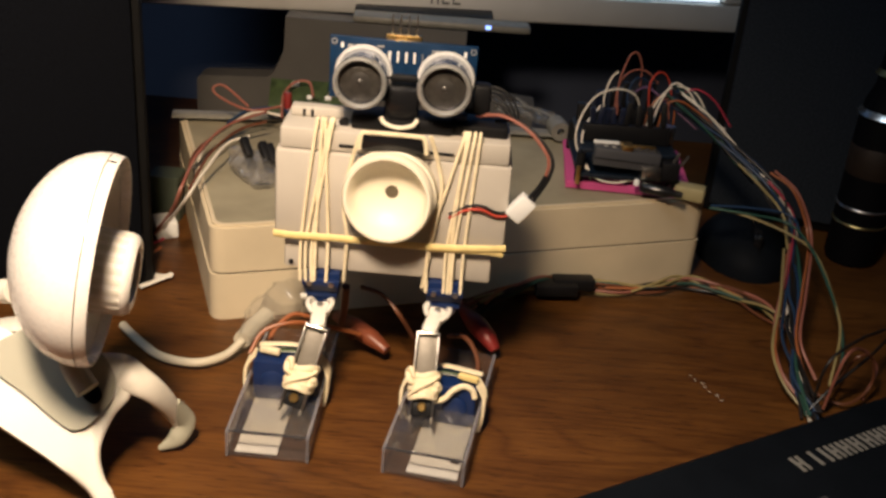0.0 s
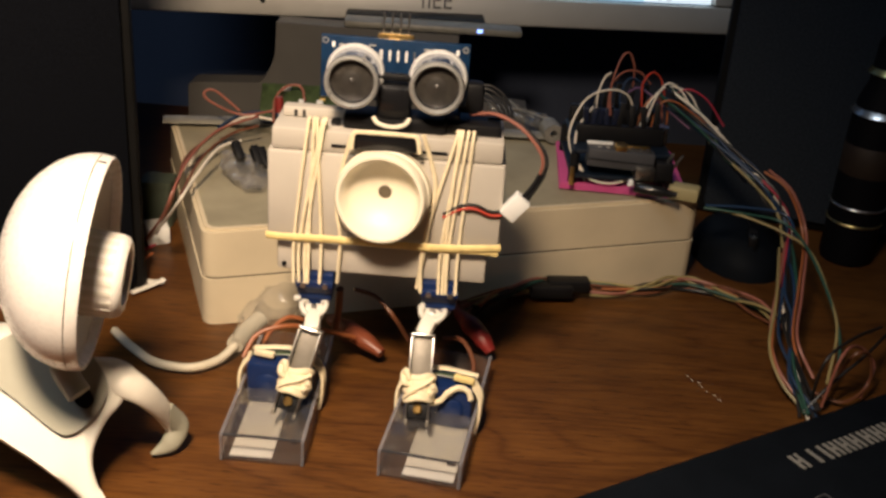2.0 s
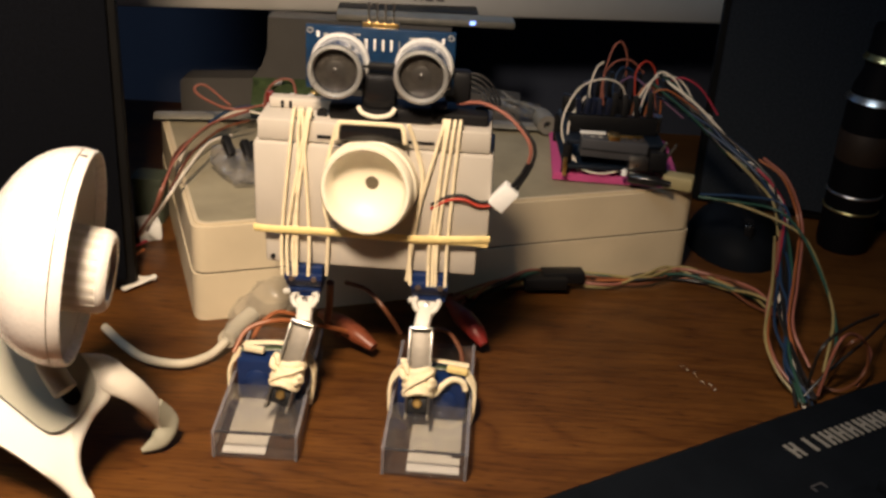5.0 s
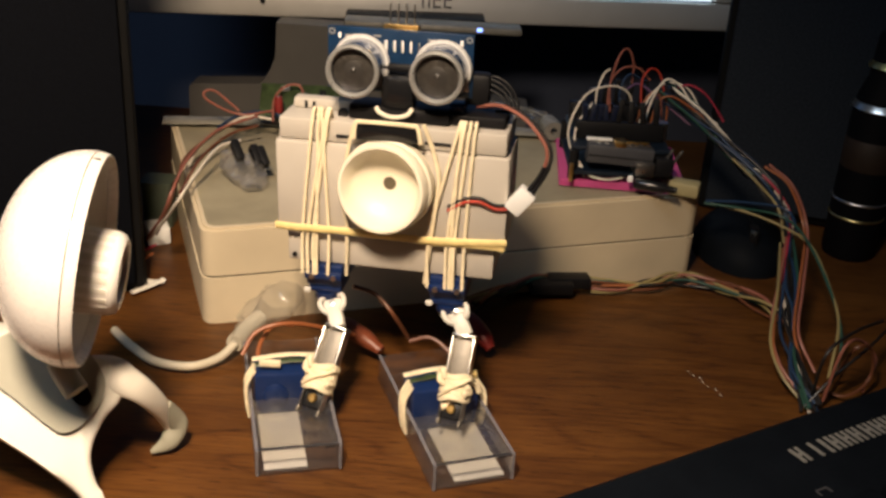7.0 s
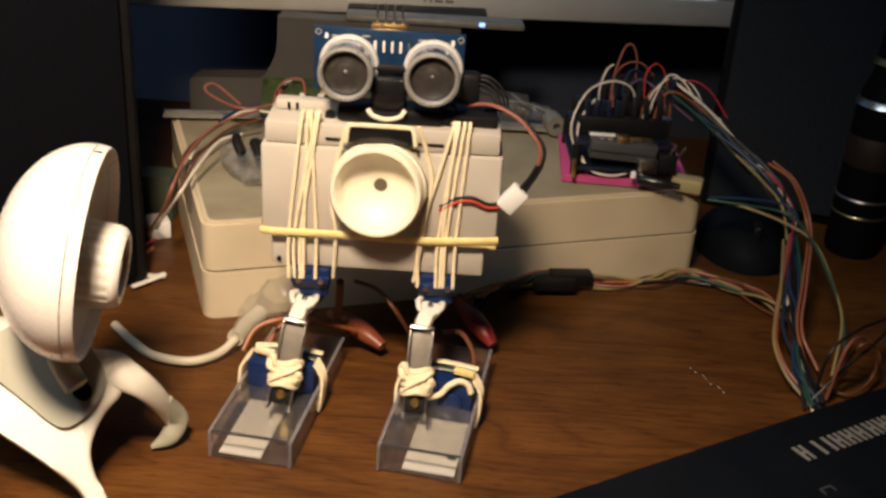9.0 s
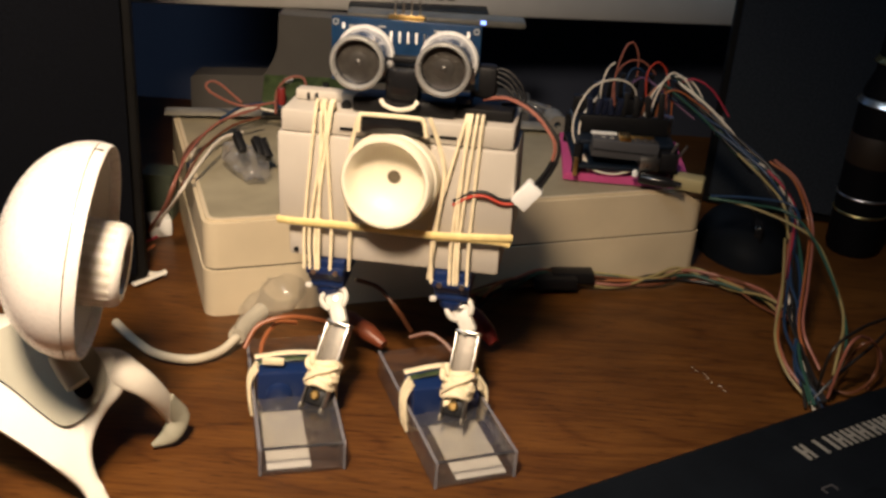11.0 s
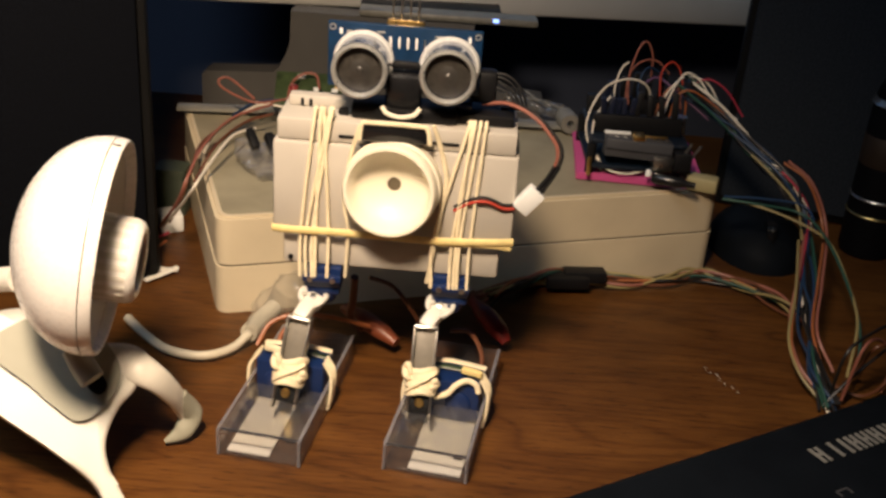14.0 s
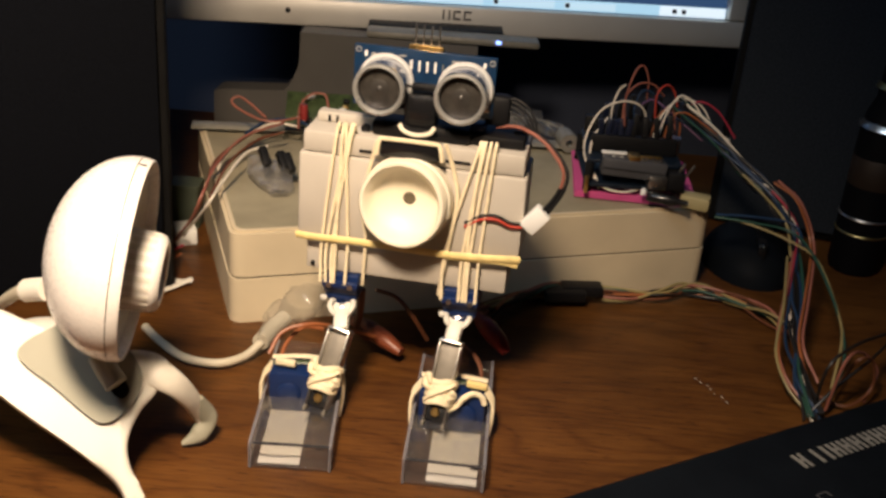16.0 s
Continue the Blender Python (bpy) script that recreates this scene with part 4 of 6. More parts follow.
def robot_body(robot):
    o = Vector((-0.017, 0.006, 0.072))

    def at(x0, y0, z0, x1, y1, z1, bevel=0.0008, bm=None):
        return box(Vector((x0, y0, z0)) / 1000 - o, Vector((x1, y1, z1)) / 1000 - o, bevel, bm=bm)

    def spot(x, y, z):
        return Vector((x, y, z)) / 1000 - o

    body = part("body", at(-54, -4, 61, 20.6, 20, 90.3, 0.0012), GREYCASE, robot, "warm grey plastic battery case")
    part("upper_case", at(-52.7, -3.5, 90.5, 19.4, 19.6, 97.6, 0.0009), GREYCASE, body)
    part("lower_case", at(-51, -3, 48.6, 17.2, 18, 60.8, 0.001), GREYCASE, body)
    part("rear_ridge", at(-51, 7, 97.7, -27, 12, 101.0, 0.0007), GREYCASE, body)
    for x in (-47.2, -44.6, -31.0):
        part("slot", at(x, 6.7, 97.9, x + 0.9, 6.95, 100.2, 0.0), BLACK, body)
    part("latch", lathe([(0, 0), (0.0016, 0), (0.0016, 0.001), (0, 0.001)], 14, Matrix.Translation(spot(-33.4, 2.5, 98.6)) @ pose(0, 0, 0, 90)), BLACK, body)
    part("slot", at(-34, -3.9, 92.4, -28, -3.52, 93.3, 0.0), BLACK, body)
    part("slot", at(-6, -3.9, 92.6, 2, -3.52, 93.4, 0.0), BLACK, body)
    part("screw", lathe([(0, 0), (0.0008, 0), (0.0008, 0.0006), (0, 0.0006)], 12, Matrix.Translation(spot(-48.6, -3.0, 50.8)) @ pose(0, 0, 0, 90)), BLACK, body)
    part("circuit", at(-3, 1, 97.8, 18, 15, 101.2, 0.0005), BLACK, body, "dark circuit board")
    part("terminal_block", at(0, 3, 101.3, 5, 9, 104, 0.0005), SERVO, body)
    # nozzle
    front = Matrix.Translation(spot(-16.6, -3.6, 79.0)) @ pose(0, 0, 0, 84, 0, -6)
    R = 0.0142
    part("cup", lathe([(R * 0.96, 0.0), (R * 1.04, 0.0012), (R * 1.04, 0.0052), (R, 0.0058), (R, 0.0098), (R - 0.0006, 0.0107), (R - 0.0014, 0.0107), (R - 0.0021, 0.0098), (R - 0.0026, 0.0056), (R - 0.0042, 0.0036), (0.0055, 0.0014), (0.0022, 0.0010), (0.0022, 0.0002), (0, 0.0002)], 56, front), CREAM, body, "cream plastic cup like a mouth")
    part("cup_hole", lathe([(0, 0.0007), (0.0021, 0.0007), (0.0021, 0.0006)], 20, front), material("dark_hole", (0.10, 0.08, 0.05), 0.8), body)
    part("holder_clip", at(-27, -8, 93.2, -7, -3.7, 99.2, 0.0014), BLACK_G, body, "black clip above the cup")
    loop_band(body, [spot(-27.4, -8.4, 94), spot(-26.6, -8.4, 99.0), spot(-24, -8.4, 99.6), spot(-10, -8.4, 99.6), spot(-7.4, -8.4, 98.8), spot(-6.4, -8.3, 94)], 0.0007)
    loop_band(body, [(-0.01037, -0.014, 0.02629), (-0.01329, -0.012, 0.01418), (-0.01468, -0.0115, 0.00039), (-0.01328, -0.0115, -0.0094), (-0.014, -0.01, -0.02664)], 0.0006)
    loop_band(body, [(0.01133, -0.014, 0.02808), (0.01436, -0.012, 0.01839), (0.01608, -0.0115, 0.00884), (0.01431, -0.0115, -0.00702), (0.0122, -0.01, -0.02643)], 0.0007)
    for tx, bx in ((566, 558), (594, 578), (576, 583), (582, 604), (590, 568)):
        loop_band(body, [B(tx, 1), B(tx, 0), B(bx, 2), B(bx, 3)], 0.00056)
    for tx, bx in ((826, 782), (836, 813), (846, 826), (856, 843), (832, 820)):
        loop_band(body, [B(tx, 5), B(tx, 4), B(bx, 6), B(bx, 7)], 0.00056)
    loop_band(body, [(-0.0371, -0.011, -0.01049), (-0.03104, -0.0122, -0.01022), (-0.01461, -0.0124, -0.00991), (0.01456, -0.0124, -0.01019), (0.03089, -0.0122, -0.00927), (0.03802, -0.011, -0.00921)], 0.0013, RUBBER_Y)
    loop_band(body, [(0.01461, -0.0118, -0.01128), (0.03102, -0.0116, -0.01075), (0.03735, -0.0106, -0.01169)], 0.0009, RUBBER_Y)
    # head
    part("sensor_board", at(-39, 5.6, 105.4, 6.6, 7.2, 125, 0.0003), PCB, body, "blue ultrasonic sensor board")
    for cx in (-28.2, -2.6):
        base = Matrix.Translation(spot(cx, 5.5, 114.2)) @ pose(0, 0, 0, 90)
        t = part("transducer", lathe([(0.0079, 0.0012), (0.0079, 0.0104), (0.0082, 0.0107), (0.0082, 0.0113), (0.0066, 0.0113), (0.0065, 0.0098), (0, 0.0098)], 48, base), ALU, body, "silver ultrasonic transducer")
        part("flange", lathe([(0.0079, 0.0002), (0.0090, 0.0002), (0.0091, 0.0007), (0.0090, 0.0013), (0.0086, 0.0019), (0.0080, 0.0019)], 48, base), FLANGE, t, "bright base ring")
        part("lip", lathe([(0.0066, 0.0114), (0.0068, 0.0122), (0.0073, 0.0127), (0.0080, 0.0125), (0.0083, 0.0119), (0.0083, 0.0114)], 48, base), LIP, t, "pale front ring")
        part("mesh_disc", lathe([(0.0, 0.0104), (0.0012, 0.01035), (0.0034, 0.0102), (0.0064, 0.0099), (0.0064, 0.00985)], 32, base), MESHG, t, "dark wire-mesh disc")
        part("cone", lathe([(0.0, 0.0112), (0.0007, 0.0110), (0.0011, 0.0106), (0.0026, 0.01045), (0.0030, 0.0103)], 24, base), CONE, t)
    for i in range(4):
        x = -20.4 + i * 2.54
        part("header_pin", tube([spot(x, 7.6, 121), spot(x, 9.5, 123.5), spot(x, 10.2, 127), spot(x, 10.4, 132)], 0.0003, n=6, steps=3), STEEL, body)
        part("solder_joint", at(x - 0.38, 5.0, 118.2, x + 0.38, 5.6, 121.8, 0.0003), SILK, body)
    for x in (-37.6, 5.2):
        part("board_hole", lathe([(0.0006, 0.0), (0.0010, 0.0), (0.0010, 0.0002), (0.0006, 0.0002)], 18, Matrix.Translation(spot(x, 5.58, 123.4)) @ pose(0, 0, 0, 90)), LIP, body)
    for x, z, dx, dz in ((-33.5, 121.8, 1.6, 1.0), (-24.5, 122.6, 2.4, 0.5), (-7.6, 122.4, 2.6, 0.5), (-21.2, 117.0, 0.5, 4.6), (-10.6, 117.0, 0.5, 4.6), (-37.6, 107.4, 1.5, 2.2), (4.2, 107.6, 1.4, 2.0), (-18.0, 106.5, 3.0, 1.4)):
        part("board_component", at(x, 5.0, z, x + dx, 5.58, z + dz, 0.0002), STEEL if dz > 1.5 else LIP, body)
    part("pin_base", at(-22, 7.3, 123.6, -10.8, 10, 126.2, 0.0003), GOLD, body)
    for x in (-35.6, 2.4):
        part("print_mark", at(x, 5.3, 121.5, x + 0.9, 5.59, 123.2, 0.0), SILK, body)
    part("crystal", at(-21, 3.5, 112.5, -10, 5.5, 115, 0.001), BLACK, body)
    part("neck", at(-21, -1.5, 101, -10.2, 5.4, 112, 0.0022), BLACK_G, body, "black neck bracket")
    part("neck_base", at(-31, -1, 97.7, 1, 10, 102.5, 0.0012), BLACK, body)
    loop_band(body, [spot(-21.6, -3.4, 103.2), spot(-20.0, -4.0, 101.4), spot(-15.9, -4.4, 100.5), spot(-11.8, -4.0, 101.4), spot(-10.2, -3.4, 103.4)], 0.0007, CREAM)
    part("head_bracket", at(4, 6, 103, 12, 12, 113, 0.0015), BLACK, body)
    for k, dz in enumerate((0, 2.2, 4.0, 5.4)):
        part("sensor_lead", tube([spot(6, 8.5, 104 + dz), spot(10 + k, 8, 108 + dz * 0.8), spot(15 + k * 1.2, 7, 107 + dz * 0.4), spot(18 + k, 6, 103), spot(14, 8, 101.5)], 0.00042, n=7, steps=5), BLACK, body)
    # battery lead
    for dx, colour in ((0, "red"), (1.3, "black")):
        part("battery_lead", tube([spot(8 + dx, 8, 102.5), spot(16 + dx, 4, 104.4), spot(24 + dx, 0, 102), spot(30 + dx, -3, 96.5), spot(31.6 + dx, -4, 92.5), spot(31.0 + dx, -4, 88.5)], 0.00058, n=8), WIRE["salmon" if colour == "red" else "black"], body)
        part("lead_sleeve", tube([spot(31.1 + dx, -4, 88.8), spot(29.4 + dx, -4.2, 85.0), spot(26.2 + dx * 1.4, -4.4, 80.2)], 0.00072, n=8), BLACK, body, "black sleeve")
        part("battery_lead", tube([spot(2, -5, 72 + dx), spot(7, -5.2, 75.2 + dx), spot(12, -5.4, 76 + dx), spot(17, -5, 74 + dx), spot(22, -4.5, 74.5 + dx)], 0.00052, n=8), WIRE[colour], body)
    part("battery_plug", box((-0.0028, -0.0022, -0.0042), (0.0028, 0.0022, 0.0042), 0.0005, m=Matrix.Translation(spot(24.4, -4.4, 77.4)) @ pose(0, 0, 0, 0, 38, 0)), SILK, body, "white plug")
    # hip servos
    for cx in (-38.2, 2.8):
        s = part("hip_servo", at(cx - 6, -5, 41.2, cx + 6, 15, 48.4, 0.0006), SERVO, body, "blue hip servo")
        part("servo_flange", at(cx - 6.1, -7, 44.2, cx + 6.1, -5.1, 46.4, 0.0003), SERVO, s)
        part("servo_neck", at(cx - 5.6, -4.6, 38.4, cx + 5.6, 7.5, 41.1, 0.001), SERVO, s)
        part("horn_stub", at(cx - 6.8, -6.4, 38.6, cx - 4.4, -4.7, 40.4, 0.0006), WHITE_M, s)
        part("servo_boss", lathe([(0, 0), (0.0042, 0), (0.0042, 0.0022), (0.0036, 0.003), (0, 0.003)], 22, Matrix.Translation(spot(cx, -1.0, 38.3)) @ pose(0, 0, 0, 180)), SERVO, s)
        for dx in (-3.6, 3.6):
            part("flange_screw", lathe([(0, 0), (0.0009, 0), (0.0009, 0.0005), (0, 0.0006)], 12, Matrix.Translation(spot(cx + dx, -7.1, 45.3)) @ pose(0, 0, 0, 90)), STEEL, s)
    return body


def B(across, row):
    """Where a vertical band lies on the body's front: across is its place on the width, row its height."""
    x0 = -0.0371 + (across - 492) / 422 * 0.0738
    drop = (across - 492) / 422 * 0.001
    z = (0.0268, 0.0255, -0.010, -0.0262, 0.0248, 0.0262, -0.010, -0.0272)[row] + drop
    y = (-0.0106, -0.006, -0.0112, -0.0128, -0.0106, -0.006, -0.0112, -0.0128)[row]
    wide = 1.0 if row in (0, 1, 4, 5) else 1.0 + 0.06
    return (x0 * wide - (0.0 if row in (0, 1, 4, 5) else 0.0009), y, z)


def robot_leg(robot, side):
    leg = part("leg", box((-0.0034, 0.0004, -0.001), (0.0034, 0.0012, 0.0245), 0.0003), BRACKET, robot, "bent steel leg bracket")
    part("bracket_top", box((-0.0040, -0.0020, 0.0246), (0.0040, 0.0046, 0.0257), 0.0005), STEEL, leg, "bright folded steel top")
    for x in (-0.0039, 0.0032):
        part("bracket_flange", box((x, -0.0020, -0.002), (x + 0.0007, 0.0040, 0.0245), 0.00025), STEEL, leg, "bright steel edge")
    rnd = random.Random(11 + side)
    for i in range(5):
        z = 0.0047 + i * 0.0017
        w = rnd.uniform(0.0043, 0.0049)
        tilt = rnd.uniform(-0.0012, 0.0012)
        ring = [(w * math.cos(a), 0.0006 + 0.0040 * math.sin(a), z + tilt * math.cos(a) + 0.0004 * math.sin(3 * a + i)) for a in [2 * math.pi * k / 20 for k in range(21)]]
        part("band_turn", tube(ring, 0.0008, 0.00115, n=8, steps=0), RUBBER, leg, "cream rubber band wound round the leg")
    cross = [(-0.0044, -0.0026, 0.0048), (-0.0015, -0.0043, 0.0072), (0.0020, -0.0043, 0.0094), (0.0046, -0.0024, 0.0116)]
    part("band_turn", tube(cross, 0.0008, 0.0006, n=8, steps=4), RUBBER, leg, "cream rubber band crossing the windings")
    for x, y, z, x2, z2 in ((-0.0054, -0.001, 0.0120, -0.0034, 0.0098), (0.0052, -0.001, 0.0075, 0.0038, 0.007)):
        part("band_knot", tube([(x2, y - 0.0016, z2 - 0.001), ((x + x2) / 2 - 0.0006, y - 0.0022, z2), (x, y - 0.0008, z), ((x + x2) / 2, y - 0.0024, z + 0.0014), (x2, y - 0.002, z2 + 0.0008)], 0.0010, n=8, steps=4), RUBBER, leg)
    part("ankle_screw", lathe([(0, 0.0), (0.0015, 0), (0.0015, 0.0008), (0.0010, 0.0013), (0, 0.0013)], 18, pose(0, -0.0011, 0.0012, 90)), GOLD, leg, "brass ankle screw")
    part("ankle_yoke", box((-0.0031, -0.0008, -0.0020), (0.0031, 0.0003, 0.0030), 0.0004), BLACK, leg)
    for x in (-0.0040, 0.0030):
        part("ankle_prong", box((x, -0.0026, -0.0042), (x + 0.0010, 0.0024, -0.0021), 0.0004), BRACKET, leg)
    return leg


def robot_horn(robot):
    bm = box((-0.0026, -0.0020, -0.001), (0.0026, 0.0030, 0.0070), 0.0012)
    bm = box((-0.0034, -0.0010, 0.0050), (0.0034, 0.0036, 0.0100), 0.0016, bm=bm)
    horn = part("servo_horn", bm, WHITE_M, robot, "white servo horn at the hip")
    for s in (-1, 1):
        part("horn_arm", tube([(s * 0.0022, -0.0014, 0.0046), (s * 0.0034, -0.0020, 0.0058), (s * 0.0040, -0.0018, 0.0080), (s * 0.0035, -0.0008, 0.0100), (s * 0.0026, 0.0004, 0.0106)], 0.0009, n=9, steps=5), WHITE_M, horn)
    part("horn_screw", lathe([(0, 0), (0.0011, 0), (0.0011, 0.0004), (0, 0.0006)], 14, pose(0, -0.0011, 0.0078, 90)), STEEL, horn)
    return horn


def robot_foot(robot, side):
    w, l, h, t = 0.0264, 0.0655, 0.0095, 0.0009
    foot = part("foot", box((-w / 2, -l / 2, 0), (w / 2, l / 2, t), 0.0002), CLEAR, robot, "clear plastic box foot")
    for x0 in (-w / 2, w / 2 - t):
        part("foot_wall", box((x0, -l / 2, t + 0.0001), (x0 + t, l / 2, h), 0.0002), CLEAR, foot)
    part("foot_wall", box((-w / 2 + t + 0.0001, -l / 2, t + 0.0001), (w / 2 - t - 0.0001, -l / 2 + t, h), 0.0002), CLEAR, foot)
    part("foot_wall", box((-w / 2 + t + 0.0001, l / 2 - t, t + 0.0001), (w / 2 - t - 0.0001, l / 2, h), 0.0002), CLEAR, foot)
    rim = tube([(-w / 2 + 0.001, -l / 2 + 0.0006, h), (0, -l / 2 + 0.0006, h), (w / 2 - 0.001, -l / 2 + 0.0006, h)], 0.00045, n=6, steps=1)
    part("front_rim", rim, clear_material("clear_edge", (0.25, 0.25, 0.28), 0.05), foot)
    for x in (-w / 2 + t / 2, w / 2 - t / 2):
        part("wall_edge", tube([(x, -l / 2, h + 0.0002), (x, 0, h + 0.0002), (x, l / 2, h + 0.0002)], 0.00055, 0.0003, n=6, steps=1), EDGE, foot)
    for x in (-w / 2 + t / 2, w / 2 - t / 2):
        part("corner_edge", tube([(x, -l / 2 - 0.0002, 0.0006), (x, -l / 2 - 0.0002, h / 2), (x, -l / 2 - 0.0002, h)], 0.0005, n=6, steps=1), EDGE, foot)
    y1 = -0.0045 if side == 0 else -0.0060
    part("top_plate", box((-w / 2 + t + 0.0001, -l / 2 + t + 0.0001, h - 0.0012), (w / 2 - t - 0.0001, y1, h - 0.0005), 0.0002), SMOKED, foot, "scuffed clear top plate")
    part("latch_tab", box((w / 2 - 0.0050, -l / 2 + 0.0012, h - 0.0021), (w / 2 - 0.0022, -l / 2 + 0.0020, h - 0.0014), 0.0002), BLACK, foot)
    x0, x1 = ((-0.0105, 0.0028), (-0.0055, 0.0108))[side]
    part("card", box((x0, -l / 2 + 0.0014, t + 0.0002), (x1, 0.012, t + 0.0006)), CARD, foot, "white card insert")
    y0 = -0.0020 if side == 0 else -0.0035
    servo = part("foot_servo", box((-0.0113, y0, t + 0.0008), (0.0113, y0 + 0.0118, 0.0165), 0.0007), SERVO, foot, "blue foot servo")
    part("servo_cap", lathe([(0, 0), (0.0042, 0), (0.0042, 0.0006), (0.0036, 0.001), (0, 0.001)], 24, pose(-0.0045 if side == 0 else 0.0045, y0 - 0.0001, 0.009, 90)), SERVO, servo)
    if side:
        part("band_over_servo", tube([(-0.003, y0 - 0.004, 0.0125), (0.001, y0 - 0.0032, 0.0138), (0.0036, y0 - 0.002, 0.0168), (0.0068, y0 - 0.0005, 0.0182), (0.0098, y0 - 0.0004, 0.0172), (0.0110, y0 - 0.0008, 0.0145)], 0.0010, n=8, steps=5), RUBBER, servo)
    for k, (mat, z) in ((1, (PCB_G, 0.0176)), (2, (RUBBER, 0.0176))):
        part("band_over_servo", tube([(-0.0115, y0 + 0.003 + k * 0.004, z - 0.001), (0, y0 + 0.003 + k * 0.004, z), (0.0115, y0 + 0.003 + k * 0.004, z - 0.001)], 0.0012, 0.0006, n=8, steps=3), mat, servo)
    s = -1 if side == 0 else 1
    for k in range(3):
        y = y0 + 0.002 + k * 0.0022
        for sx in (-1, 1):
            part("rubber_band", tube([(sx * 0.011, y, 0.0176), (sx * 0.0138, y - 0.001, 0.013), (sx * 0.0139, y - 0.002, 0.006), (sx * 0.0132, y - 0.002, 0.0012)], 0.0006, n=6, steps=4), RUBBER, foot)
    part("servo_lead", tube([(0.009 * s, y0 + 0.013, 0.010), (0.0085 * s, y0 + 0.02, 0.016), (0.003 * s, y0 + 0.027, 0.02), (-0.004 * s, y0 + 0.030, 0.018)], 0.0008, n=8), WIRE["orange" if side == 0 else "brown"], foot)
    part("plug", box((-0.0035, -0.001, -0.001), (0.0035, 0.001, 0.001), 0.0003, m=pose(0.0078 if side else -0.0060, y0 + 0.0035, 0.0192, 0, 0, -12)), RUBBER_Y if side else RUBBER, servo, "cream servo plug")
    return foot


def robot_all():
    robot = holder("walking_robot", (0, 0, 0), "home-made walking robot with sensor eyes, grey body and clear box feet", "robot")
    body = robot_body(robot)
    return body, [robot_leg(robot, 0), robot_leg(robot, 1)], [robot_foot(robot, 0), robot_foot(robot, 1)], [robot_horn(robot), robot_horn(robot)]


def loose_leads():
    wire("servo_lead", [(-0.03196, 0.012, 0.03485), (-0.03267, 0.016, 0.02361), (-0.03372, 0.02051, 0.014), (-0.02897, 0.01994, 0.01)], 0.0014, "brown", "brown servo lead hanging behind the robot", "servo leads")
    wire("servo_lead", [(-0.0272, 0.014, 0.03424), (-0.01925, 0.016, 0.03052), (-0.01267, 0.012, 0.02532), (-0.00726, 0.01646, 0.014)], 0.0008, "brown", "brown servo lead hanging behind the robot", "servo leads")
    wire("servo_lead", [(-0.06188, -0.00689, 0.016), (-0.05811, -0.00134, 0.022), (-0.04905, 0.00246, 0.024), (-0.03912, 0.0091, 0.02), (-0.02686, 0.01888, 0.012)], 0.0008, "orange", "orange servo lead arching behind the foot", "servo leads")
    for name, pts, mat, label in (("alligator_clip", [(-0.03807, 0.03463, 0.01), (-0.02992, 0.02905, 0.009), (-0.023, 0.02347, 0.008), (-0.01667, 0.01887, 0.006)], CLIPORANGE, "orange-red vinyl clip sleeve on the desk"), ("alligator_clip", [(0.00984, 0.04507, 0.012), (0.01544, 0.03575, 0.011), (0.02008, 0.02929, 0.009), (0.02328, 0.02576, 0.006)], CLIPRED, "dark red vinyl clip sleeve on the desk")):
        thing(name, tube(pts, 0.0040, 0.0036, n=12, taper=[0.45, 1.0, 0.9, 0.5]), mat, label, "clip", group="clips")


